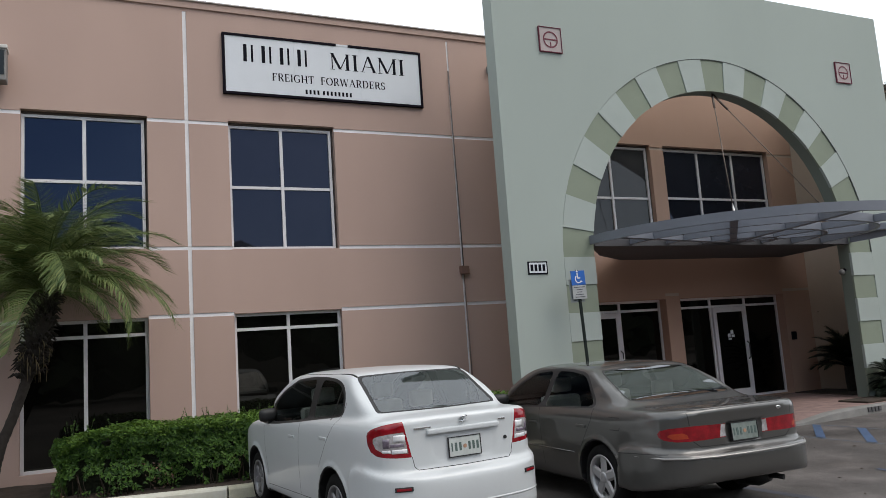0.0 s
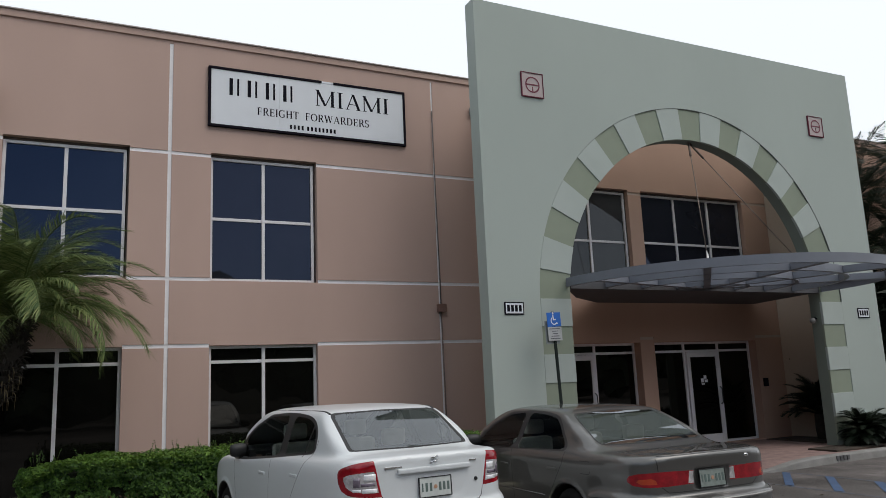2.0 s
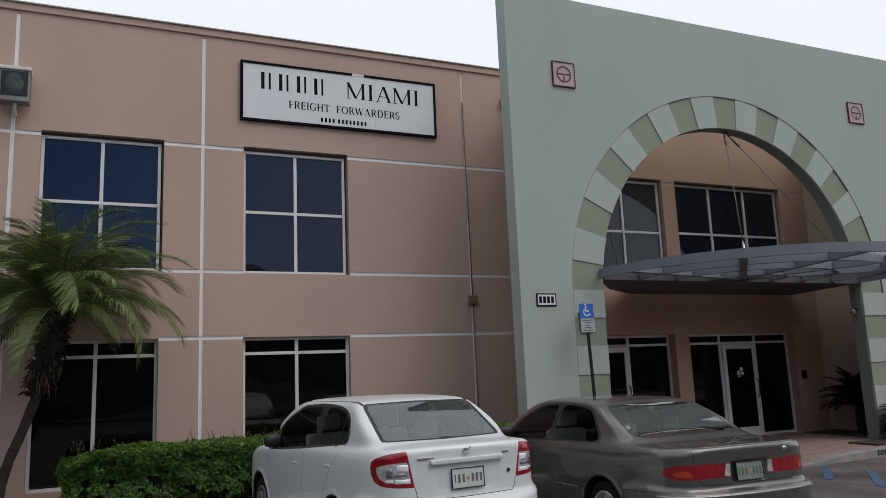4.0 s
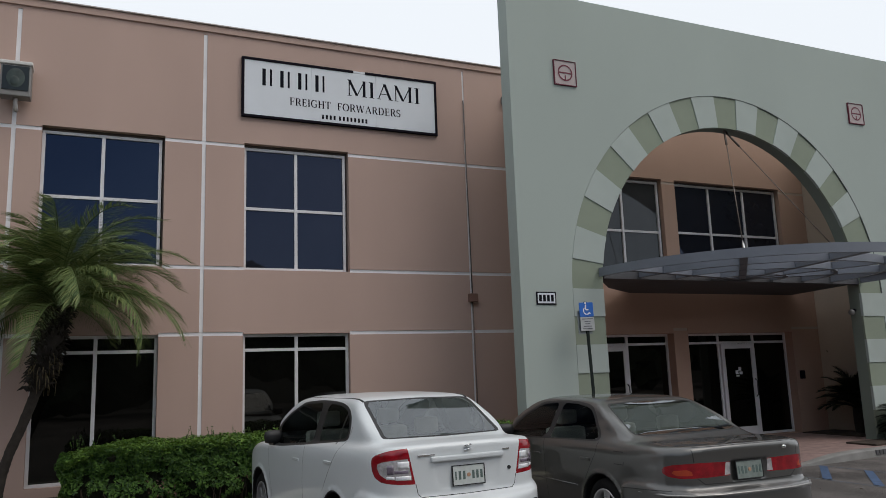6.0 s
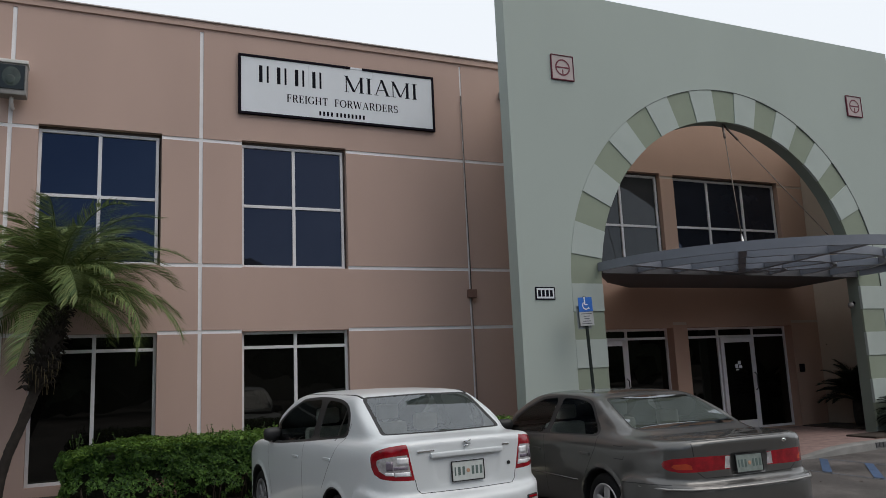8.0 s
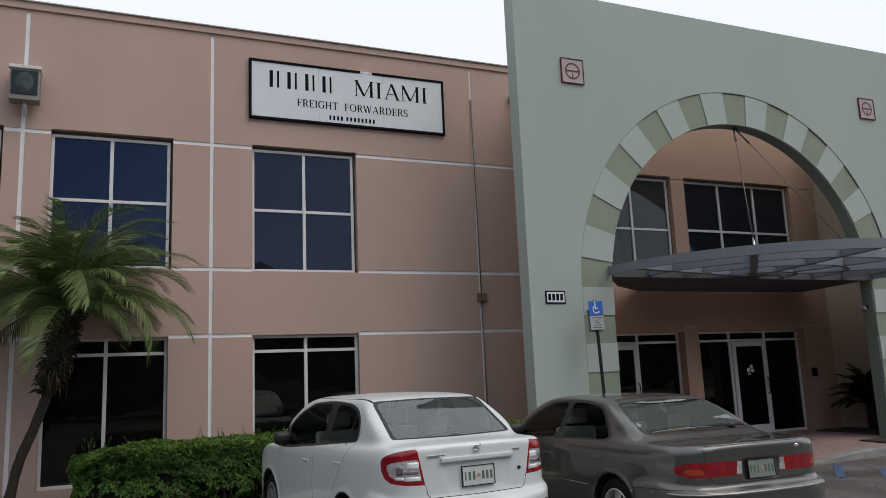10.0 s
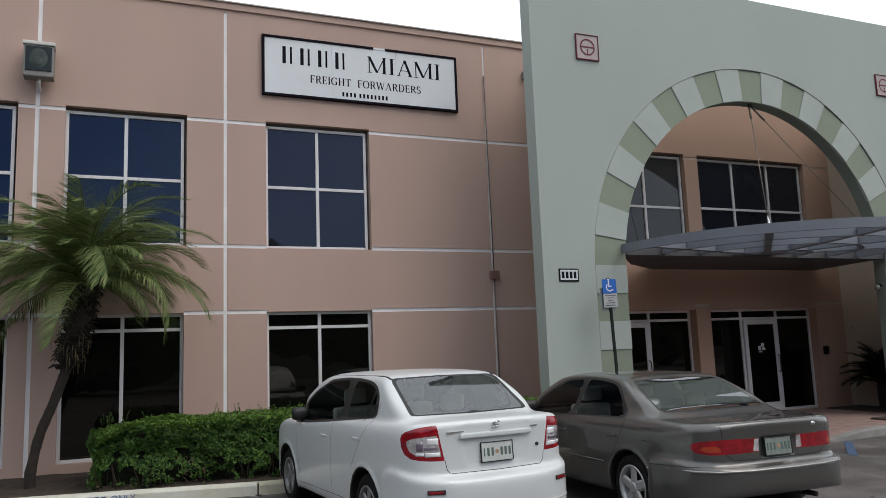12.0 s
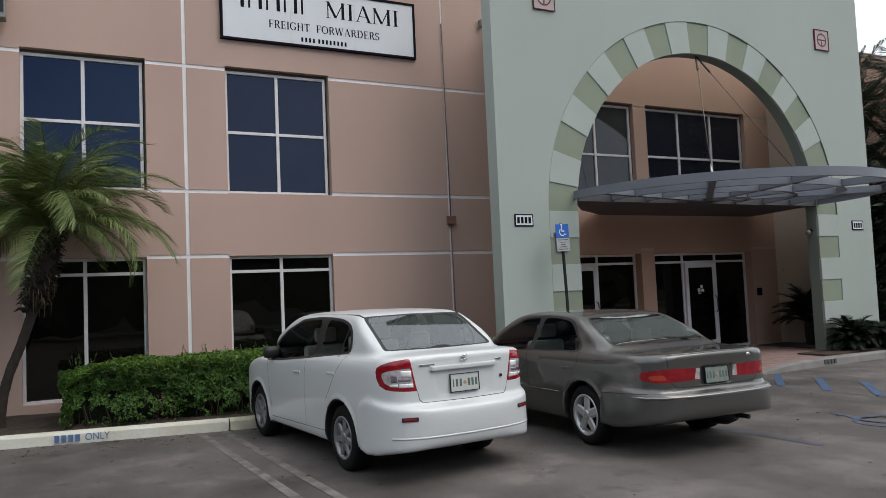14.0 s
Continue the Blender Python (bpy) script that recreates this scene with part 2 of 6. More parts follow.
def wall_grid(name, x0, x1, z0, z1, y_front, y_back, cuts, material, label):
    """A wall whose cuts are (x0, x1, z0, z1, depth); depth None goes through."""
    xs = sorted({x0, x1, *[c for k in cuts for c in k[:2]]})
    zs = sorted({z0, z1, *[c for k in cuts for c in k[2:4]]})
    nx, nz = len(xs) - 1, len(zs) - 1
    d = np.zeros((nx, nz))
    for a, b, c, e, dep in cuts:
        for i in range(nx):
            for j in range(nz):
                if a - 1e-6 <= (xs[i] + xs[i + 1]) / 2 <= b + 1e-6 and c - 1e-6 <= (zs[j] + zs[j + 1]) / 2 <= e + 1e-6:
                    if dep is None:
                        d[i, j] = y_back - y_front
                    else:
                        d[i, j] = max(d[i, j], dep)
    bm = bmesh.new()
    full = y_back - y_front
    for i in range(nx):
        for j in range(nz):
            y = y_front + d[i, j]
            mi = 1 if 0 < d[i, j] < full else 0
            a, b, c, e = xs[i], xs[i + 1], zs[j], zs[j + 1]
            if d[i, j] < full:
                quad(bm, [(a, y, c), (b, y, c), (b, y, e), (a, y, e)], mi)
                quad(bm, [(b, y_back, c), (a, y_back, c), (a, y_back, e), (b, y_back, e)])
            o = d[i + 1, j] if i + 1 < nx else full
            if abs(o - d[i, j]) > 1e-6:
                quad(bm, [(b, y_front + d[i, j], c), (b, y_front + o, c), (b, y_front + o, e), (b, y_front + d[i, j], e)], 0)
            o = d[i, j + 1] if j + 1 < nz else full
            if abs(o - d[i, j]) > 1e-6:
                quad(bm, [(a, y_front + d[i, j], e), (b, y_front + d[i, j], e), (b, y_front + o, e), (a, y_front + o, e)], 0)
        for z, j in ((z0, 0),):
            quad(bm, [(xs[i], y_front, z), (xs[i], y_back, z), (xs[i + 1], y_back, z), (xs[i + 1], y_front, z)])
    for j in range(nz):
        quad(bm, [(x0, y_front, zs[j]), (x0, y_front, zs[j + 1]), (x0, y_back, zs[j + 1]), (x0, y_back, zs[j])])
    bmesh.ops.remove_doubles(bm, verts=bm.verts[:], dist=1e-5)
    return solid(name, bm, material, label, "wall", kind="structure")


# openings: x0, x1, z0, z1, mullion x list, transom z list
WINS = [
    (-5.05, -3.12, ZM, 5.87, [-4.1], [4.75]),
    (-2.46, -0.625, ZM, 5.87, [-1.565], [4.75]),
    (0.68, 2.56, 3.63, 5.87, [1.605], [4.72]),
    (-5.05, -3.15, 0.30, ZL, [-4.1], [2.28]),
    (-2.46, -0.655, 0.30, ZL, [-1.57], [2.28]),
    (0.68, 2.54, 0.30, ZL, [1.605], [2.27]),
    (7.5, 9.82, 3.75, 5.89, [8.77], [4.69]),
    (10.19, 13.38, 3.75, 5.89, [11.25, 12.31], [4.71]),
    (7.5, 9.82, 0.16, 2.45, [8.72], [2.24]),
    (10.21, 13.33, 0.16, 2.45, [11.25, 12.30], [2.24]),
]
cuts = [(w[0], w[1], w[2], w[3], None) for w in WINS]
for z, spans in ((ZU, [(-3.12, -2.46), (-0.625, 0.68), (2.56, 7.5), (9.82, 10.19), (13.38, 18)]), (ZM, [(-3.12, -2.46), (-0.625, 0.68), (2.56, 7.5)]),
                 (ZL, [(-3.15, -2.46), (-0.655, 0.68), (2.54, 7.5), (9.82, 10.21), (13.33, 18)])):
    zz = z if z != ZL else ZL
    for a, b in spans:
        cuts.append((a, b, zz - G, zz + G, 0.012))
for x in J:
    w = G if x < 4 else 0.6 * G
    cuts.append((x - w, x + w, 0.05, 7.78, 0.012))
XS = 6.5


def clipped(a, b):
    """The cuts between a and b, ended there."""
    return [(max(c[0], a), min(c[1], b), *c[2:]) for c in cuts if c[1] > a and c[0] < b]


wall_grid("wall_front", -9, XS, 0.0, ZT - 0.12, 0.0, 0.28, clipped(-9, XS), [M_PINK, M_GROOVE], "salmon pink stucco front wall with pale score lines")
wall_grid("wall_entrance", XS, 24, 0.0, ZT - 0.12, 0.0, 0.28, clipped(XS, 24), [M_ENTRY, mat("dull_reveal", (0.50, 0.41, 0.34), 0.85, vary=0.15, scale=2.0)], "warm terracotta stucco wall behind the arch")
bm = bmesh.new()
box(bm, -9, 24, -0.035, 0.34, ZT - 0.12, ZT, 0.008)
bm2 = bmesh.new()
box(bm2, -9, 24, -0.065, 0.36, ZT, ZT + 0.022, 0.004)
solid("trim_cap", bm2, mat("pale_metal_cap", (0.42, 0.38, 0.36), 0.5, vary=0.2, scale=1.5), "thin pale metal cap on the parapet", "coping", kind="structure")
solid("trim_coping", bm, M_PINK, "pink metal coping along the parapet", "coping", kind="structure")

# building body behind the front wall
bm = bmesh.new()
box(bm, -9, 24, 8.0, 8.2, 0, ZT - 0.4)
box(bm, -9.0, -8.8, 0.28, 8.0, 0, ZT - 0.4)
box(bm, 23.8, 24.0, 0.28, 8.0, 0, ZT - 0.4)
solid("wall_back", bm, M_PINK, "plain back and side walls of the building", "wall", kind="structure")
bm = bmesh.new()
box(bm, -8.8, 23.8, 0.28, 8.0, 7.2, 7.4)
solid("ceiling", bm, M_ROOF, "flat roof slab", "roof", kind="structure")
bm = bmesh.new()
box(bm, -8.8, 23.8, 0.30, 8.0, 3.2, 3.35)
solid("floor_upper", bm, M_ROOF, "upper floor slab", "floor", kind="structure")
# added backing, unseen; the dimness of the rooms is put into its colour
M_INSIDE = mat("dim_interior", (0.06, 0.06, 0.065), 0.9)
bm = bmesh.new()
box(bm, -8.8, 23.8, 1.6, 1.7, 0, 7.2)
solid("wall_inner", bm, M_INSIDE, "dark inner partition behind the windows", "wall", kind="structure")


def window(i, w, door=None):
    x0, x1, z0, z1, mul, tra = w
    deep = 0.11 if i > 8 else 0.0
    y0, y1, f = 0.10 + deep, 0.17 + deep, 0.05
    root = empty(f"window_{i}", pose((x0 + x1) / 2, 0, z0), "dark tinted window in a pale aluminium frame", "window", kind="structure")
    inv = root.matrix_basis.inverted()

    def add(name, a, b, c, d, ya, yb, m, bev=0.004):
        bm = bmesh.new()
        box(bm, a, b, ya, yb, c, d, bev)
        bm.transform(inv)
        return part(name, bm, m, root)
    if z0 > 3:
        # dark strips in the gap at head and far side: shade put into colour
        add("head_shade", x0, x1, z1 - 0.04, z1, y0 + 0.02, y1, M_GAP, 0)
        add("side_gap", x1 - 0.022, x1, z0, z1 - 0.04, y0 + 0.02, y1, M_GAP, 0)
        x1, z1 = x1 - 0.038, z1 - 0.05
    add("frame_side", x0, x0 + f, z0, z1, y0, y1, M_ALU)
    add("frame_side", x1 - f, x1, z0, z1, y0, y1, M_ALU)
    add("frame_head", x0 + f, x1 - f, z1 - f, z1, y0, y1, M_ALU)
    add("frame_sill", x0 + f, x1 - f, z0, z0 + f, y0, y1, M_ALU)
    xs = [x0 + f, *mul, x1 - f]
    zs = [z0 + f, *tra, z1 - f]
    for x in mul:
        add("mullion", x - 0.028, x + 0.028, z0 + f, z1 - f, y0 + 0.003, y1 - 0.003, M_ALU)
    for z in tra:
        for a, b in zip(xs, xs[1:]):
            add("transom", a + (0.028 if a != x0 + f else 0), b - (0.028 if b != x1 - f else 0), z - 0.026, z + 0.026, y0 + 0.006, y1 - 0.006, M_ALU)
    for a, b in zip(xs, xs[1:]):
        for c, d in zip(zs, zs[1:]):
            add("pane", a - 0.01, b + 0.01, c - 0.01, d + 0.01, 0.135 + deep, 0.143 + deep, (M_GLASSBLIND if i == 7 else M_GLASSGREYREFL if i == 3 else M_GLASSGREYREFL if i == 8 else M_GLASS) if z0 > 3 else M_GLASSLOW, 0)
    return root


for i, w in enumerate(WINS):
    window(i + 1, w)

# ---- entrance screen wall with the arch ----
TX0, TX1, TZ, TY0, TY1 = 4.80, 14.78, 8.48, -2.2, -1.9
CX, CZ, RI, RO = 9.70, 3.12, 3.245, 3.88
NA = 84
DEEP = 0.045


def arch_slab(bm, r, jamb, y0, y1, back):
    """The wall's outline with an arch of radius r on jambs at jamb from the middle."""
    pts = [(TX0, 0), (CX - jamb, 0)]
    if jamb != r:
        pts.append((CX - jamb, CZ))
    pts += [(CX - r * math.cos(math.pi * k / NA), CZ + r * math.sin(math.pi * k / NA)) for k in range(NA + 1)]
    if jamb != r:
        pts.append((CX + jamb, CZ))
    pts += [(CX + jamb, 0), (TX1, 0), (TX1, TZ), (TX0, TZ)]
    fv = [bm.verts.new((x, y0, z)) for x, z in pts]
    bk = [bm.verts.new((x, y1, z)) for x, z in pts]
    bm.faces.new(fv)
    if back:
        bm.faces.new(list(reversed(bk)))
    for k in range(len(pts)):
        q = (k + 1) % len(pts)
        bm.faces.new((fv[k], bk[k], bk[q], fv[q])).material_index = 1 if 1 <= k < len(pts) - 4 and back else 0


# faces inside the arch get a darker copy of the wall's mint
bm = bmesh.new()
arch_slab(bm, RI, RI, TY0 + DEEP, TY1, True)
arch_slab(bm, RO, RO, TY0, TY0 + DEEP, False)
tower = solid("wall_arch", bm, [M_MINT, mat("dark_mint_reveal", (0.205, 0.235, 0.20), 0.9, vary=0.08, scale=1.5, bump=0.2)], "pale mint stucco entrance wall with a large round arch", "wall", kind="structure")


def voussoir(a0, a1, light):
    bm = bmesh.new()
    ro, y0 = (RO - 0.004, TY0 + (-0.003 if light else 0.013))
    n = 4
    rows = []
    for y in (y0, TY0 + DEEP + 0.01):
        rows.append([[bm.verts.new((CX - r * math.cos(a0 + (a1 - a0) * k / n), y, CZ + r * math.sin(a0 + (a1 - a0) * k / n))) for k in range(n + 1)] for r in (RI - 0.004, ro)])
    f, b = rows
    for k in range(n):
        bm.faces.new((f[0][k], f[0][k + 1], f[1][k + 1], f[1][k]))
        bm.faces.new((f[1][k], f[1][k + 1], b[1][k + 1], b[1][k]))
        bm.faces.new((f[0][k + 1], f[0][k], b[0][k], b[0][k + 1]))
    for k in (0, n):
        bm.faces.new((f[0][k], f[1][k], b[1][k], b[0][k]))
    part("arch_block", bm, M_MINTLIGHT if light else M_OLIVE, tower)


NB = 21
for k in range(NB):
    voussoir(math.radians(max(0.0, -0.85 + 8.647 * k)), math.radians(min(180.0, 7.797 + 8.647 * k)), k % 2 == 1)
for k in range(6):
    z1 = CZ - 0.002 - 0.478 * k
    for sx in (-1, 1):
        bm = bmesh.new()
        light = k % 2 == 0
        e = 0.003 if light else -0.013
        xa, xb = CX + sx * (RI - 0.004), CX + sx * (RO - 0.004)
        box(bm, min(xa, xb), max(xa, xb), TY0 - e, TY0 + DEEP + 0.01, z1 - 0.478, z1, 0.004)
        part("arch_block", bm, M_MINTLIGHT if light else M_OLIVE, tower)

# dark strip on the arch's outer edge: the blocks' edge shadow put into colour
bm = bmesh.new()
ring_rows = []
for k in range(NA + 1):
    t = math.pi * (0.3 + 0.7 * k / NA)
    ring_rows.append([bm.verts.new((CX - r * math.cos(t), y, CZ + r * math.sin(t))) for r, y in ((RO - 0.006, TY0 + 0.01), (RO - 0.006, TY0 - 0.007), (RO - 0.004 + 0.016 * min(1, k / 30), TY0 - 0.007), (RO - 0.004 + 0.016 * min(1, k / 30), TY0 + 0.01))])
for p, q in zip(ring_rows, ring_rows[1:]):
    for k in range(3):
        bm.faces.new((p[k], q[k], q[k + 1], p[k + 1]))
part("arch_edge_shadow", bm, mat("dark_edge_shade", (0.10, 0.11, 0.10), 0.9, vary=0.4, scale=5), tower, "thin dark joint round the arch blocks")

# ---- cars ----
def poly_field(pts, px, py):
    """Signed distance to a closed outline, negative inside, with its slope in both directions."""
    size = np.broadcast(px, py).shape
    d2 = np.full(size, 1e9)
    inside = np.zeros(size, bool)
    gx, gy = np.zeros(size), np.zeros(size)
    for (ax, ay), (bx, by) in zip(pts, pts[1:] + pts[:1]):
        ex, ey = bx - ax, by - ay
        wx, wy = px - ax, py - ay
        t = np.clip((wx * ex + wy * ey) / (ex * ex + ey * ey + 1e-12), 0, 1)
        ux, uy = wx - t * ex, wy - t * ey
        q = ux * ux + uy * uy
        near = q < d2
        d2 = np.where(near, q, d2)
        gx, gy = np.where(near, ux, gx), np.where(near, uy, gy)
        inside ^= ((ay > py) != (by > py)) & (px < (bx - ax) * (py - ay) / (by - ay + 1e-12) + ax)
    s = np.where(inside, -1, 1)
    d = np.sqrt(d2)
    return s * d, s * gx / (d + 1e-9), s * gy / (d + 1e-9)


def poly_dist(pts, px, py):
    return poly_field(pts, px, py)[0]


def rounded(pts, per=4):
    """A closed outline drawn smoothly through the points."""
    out, n = [], len(pts)
    for i in range(n):
        p0, p1, p2, p3 = (np.array(pts[(i + k) % n]) for k in (-1, 0, 1, 2))
        l1 = np.linalg.norm(p2 - p1)
        m1 = (p2 - p0) / (np.linalg.norm(p2 - p0) + 1e-9) * l1 * 0.9
        m2 = (p3 - p1) / (np.linalg.norm(p3 - p1) + 1e-9) * l1 * 0.9
        for k in range(per):
            t = k / per
            a = (2 * t**3 - 3 * t**2 + 1) * p1 + (t**3 - 2 * t**2 + t) * m1 + (-2 * t**3 + 3 * t**2) * p2 + (t**3 - t**2) * m2
            out.append(tuple(a))
    return out


def soften(pts, cuts=(0.04, 0.015)):
    """Cuts the corners of a closed outline by these lengths."""
    for cut in cuts:
        out = []
        for (ax, ay), (bx, by) in zip(pts, pts[1:] + pts[:1]):
            f = min(0.3, cut / max(1e-6, math.hypot(bx - ax, by - ay)))
            out += [(ax + f * (bx - ax), ay + f * (by - ay)), (bx - f * (bx - ax), by - f * (by - ay))]
        pts = out
    return pts


def smax(a, b, k):
    """The greater of two fields, rounded over k; each field is a distance and its three slopes."""
    h = np.clip(k - np.abs(a[0] - b[0]), 0, None) / k
    w = np.where(a[0] > b[0], 1 - h / 2, h / 2)
    d = np.maximum(a[0], b[0]) + h * h * k * 0.25
    return (d, *[w * p + (1 - w) * q for p, q in zip(a[1:], b[1:])])


def turned(a):
    return tuple(-q for q in a)


def smin(a, b, k):
    return turned(smax(turned(a), turned(b), k))


class Shell:
    """A car: a lower body, a cabin and bumpers, each a side outline cut with a section and a plan, joined with soft fillets, less wheel wells and recesses."""

    def __init__(self, spec):
        def both(half):
            return rounded([*half, *[(-x, z) for x, z in reversed(half) if x > 1e-6]])
        self.side, self.front, self.plan = rounded(spec["side"]), both(spec["front"]), both(spec["plan"])
        self.cside, self.cfront, self.cplan = rounded(spec["cabin_side"]), both(spec["cabin_front"]), both(spec["cabin_plan"])
        self.bumpers = [(rounded(s), both(p)) for s, p in spec["bumpers"]]
        self.wells, self.recess, self.fillet = spec["wells"], spec["recess"], spec["fillet"]

    def field(self, x, y, z):
        """Distance and slopes at x, y, z."""
        o = np.zeros(np.broadcast(x, y, z).shape)

        def yz(p):
            d, a, b = poly_field(p, y, z)
            return d + o, o, a + o, b + o

        def xz(p):
            d, a, b = poly_field(p, x, z)
            return d + o, a + o, o, b + o

        def xy(p):
            d, a, b = poly_field(p, x, y)
            return d + o, a + o, b + o, o
        d = smax(smax(yz(self.side), xz(self.front), 0.05), xy(self.plan), 0.08)
        c = smax(smax(yz(self.cside), xz(self.cfront), 0.07), xy(self.cplan), 0.08)
        d = smin(d, c, self.fillet)
        for s, p in self.bumpers:
            d = smin(d, smax(yz(s), xy(p), 0.035), 0.05)
        ax = np.abs(x) + o
        for cy, cz, r, xin in self.wells:
            u, v = y - cy, z - cz
            q = np.hypot(u, v) + 1e-9
            lip = np.clip(1 - np.abs(q - r - 0.01) / 0.05, 0, 1) * (ax > xin) * (v > -0.14)
            d = (d[0] - 0.016 * lip * lip * (3 - 2 * lip), *d[1:])
            inx = xin - ax
            deep = inx > q - r
            c = (np.maximum(q - r, inx), np.where(deep, -np.sign(x), 0) + o, np.where(deep, 0, u / q) + o, np.where(deep, 0, v / q) + o)
            d = smax(d, turned(c), 0.014)
        for pts, y0 in self.recess:
            e, a, b = poly_field(pts, np.abs(x), z)
            e = (e + o, a * np.sign(x) + o, o, b + o)
            f = (y - y0 + o, o, o + 1, o)
            d = smax(d, turned(smax(e, f, 0.02)), 0.014)
        return d

    def dist(self, x, y, z):
        return self.field(x, y, z)[0]

    def mesh(self, h=0.027):
        xs = np.arange(-1.0, 1.0 + h, h)
        ys = np.arange(-1.3, 3.75, h)
        zs = np.arange(0.08, 1.66, h)
        X, Y, Z = np.meshgrid(xs, ys, zs, indexing="ij", sparse=True)
        V = self.field(X, Y, Z)[0]
        S = V < 0
        n = np.array(V.shape) - 1
        acc, cnt = np.zeros((*n, 3)), np.zeros(tuple(n))
        G = np.stack(np.broadcast_arrays(X, Y, Z), -1)
        for ax in range(3):
            lo = [slice(None)] * 3
            hi = [slice(None)] * 3
            lo[ax], hi[ax] = slice(0, -1), slice(1, None)
            a, b = V[tuple(lo)], V[tuple(hi)]
            cr = (a < 0) != (b < 0)
            t = np.where(cr, a / np.where(cr, a - b, 1), 0)
            P = G[tuple(lo)] + t[..., None] * (G[tuple(hi)] - G[tuple(lo)])
            o = [k for k in range(3) if k != ax]
            for i in (0, 1):
                for j in (0, 1):
                    sl = [slice(None)] * 3
                    sl[o[0]] = slice(i, i + n[o[0]])
                    sl[o[1]] = slice(j, j + n[o[1]])
                    c = cr[tuple(sl)]
                    acc += np.where(c[..., None], P[tuple(sl)], 0)
                    cnt += c
        act = cnt > 0
        idx = np.full(tuple(n), -1)
        idx[act] = np.arange(act.sum())
        pts = acc[act] / cnt[act][:, None]
        for _ in range(2):
            f = self.field(*pts.T)
            g = np.stack(f[1:], -1)
            pts = pts - np.clip(f[0] / (np.sum(g * g, -1) + 1e-6), -0.02, 0.02)[:, None] * g
        faces = []
        for ax in range(3):
            o = [k for k in range(3) if k != ax]
            lo = [slice(None)] * 3
            hi = [slice(None)] * 3
            lo[ax], hi[ax] = slice(0, -1), slice(1, None)
            a, b = S[tuple(lo)], S[tuple(hi)]
            w = np.argwhere(a != b)
            w = w[(w[:, o[0]] > 0) & (w[:, o[1]] > 0) & (w[:, o[0]] < n[o[0]]) & (w[:, o[1]] < n[o[1]])]
            flip = a[tuple(w.T)]
            if ax == 1:
                flip = ~flip
            q = []
            for i, j in ((-1, -1), (0, -1), (0, 0), (-1, 0)):
                v = w.copy()
                v[:, o[0]] += i
                v[:, o[1]] += j
                q.append(idx[tuple(v.T)])
            q = np.stack(q, -1)
            q[~flip] = q[~flip][:, ::-1]
            faces.append(q)
        return pts, np.concatenate(faces)

    def first(self, line, p, q):
        """The first value on a line, from p to q, at which the body begins."""
        for n in (41, 41):
            v = np.linspace(p, q, n)
            k = int(np.argmax(self.dist(*line(v)) < 0))
            p, q = v[max(k - 1, 0)], v[k]
        return float(q)

    def rears(self, xs, zs):
        """The same as rear() for many points at once."""
        v = np.linspace(-1.12, -0.5, 249)[None, :]
        d = self.dist(np.array(xs)[:, None] + v * 0, v + np.zeros((len(xs), 1)), np.array(zs)[:, None] + v * 0)
        return v[0][np.argmax(d < 0, axis=1)]

    def rear(self, x, z):
        """The y of the body's rear surface at x, z."""
        return self.first(lambda v: (v * 0 + x, v, v * 0 + z), -1.3, 0.3)

    def top(self, x, y):
        """The z of the body's top at x, y."""
        return self.first(lambda v: (v * 0 + x, v * 0 + y, v), 1.7, 0.6)

    def flank(self, y, z):
        """The x of the body's left side at y, z."""
        return self.first(lambda v: (v, v * 0 + y, v * 0 + z), -1.0, 0.0)


def in_poly(pts, x, y):
    """Whether x, y lies inside the outline."""
    inside = False
    for (ax, ay), (bx, by) in zip(pts, pts[1:] + pts[:1]):
        if (ay > y) != (by > y) and x < (bx - ax) * (y - ay) / (by - ay) + ax:
            inside = not inside
    return inside


def carve(bm, pts, axis, keep):
    """Cuts the faces that keep() takes along the edges of an outline seen along axis (0: from the side, 1: from behind)."""
    lo, hi = np.min(pts, 0) - 0.06, np.max(pts, 0) + 0.06
    fs = []
    l0, l1, h0, h1 = lo[0] - 0.06, lo[1] - 0.06, hi[0] + 0.06, hi[1] + 0.06
    for f in bm.faces:
        c = f.verts[0].co
        u, v = c.y if axis == 0 else abs(c.x), c.z
        if not (l1 < v < h1 and l0 < u < h0):
            continue
        c = f.calc_center_median()
        u, v = (c.y, c.z) if axis == 0 else (abs(c.x), c.z)
        if lo[0] < u < hi[0] and lo[1] < v < hi[1] and keep(c, f.normal):
            fs.append(f)
    geom = list({g for f in fs for g in (f, *f.edges, *f.verts)})
    for (a, b), (c, d) in zip(pts, pts[1:] + pts[:1]):
        for s in (1,) if axis == 0 else (1, -1):
            co = (0, a, b) if axis == 0 else (s * a, 0, b)
            no = (0, -(d - b), c - a) if axis == 0 else (-s * (d - b), 0, c - a)
            if Vector(no).length < 1e-6:
                continue
            geom = bmesh.ops.bisect_plane(bm, geom=geom, dist=1e-5, plane_co=co, plane_no=Vector(no).normalized())["geom"]


def split(bm, tags, names):
    """One mesh for each tag."""
    out = {}
    for t in names:
        b = bmesh.new()
        vm = {}
        keep = b.verts.layers.float_vector.new("smooth")
        for f in bm.faces:
            if tags[f.index] != t:
                continue
            vs = []
            for v in f.verts:
                if v.index not in vm:
                    vm[v.index] = b.verts.new(v.co)
                    vm[v.index][keep] = v.normal
                vs.append(vm[v.index])
            b.faces.new(vs).smooth = True
        out[t] = b
    return out


def car_paint(name, color, metal, rough, coat=1.0):
    m = mat(name, color, rough, metal, vary=0.04, scale=1.5, coat=coat)
    return m


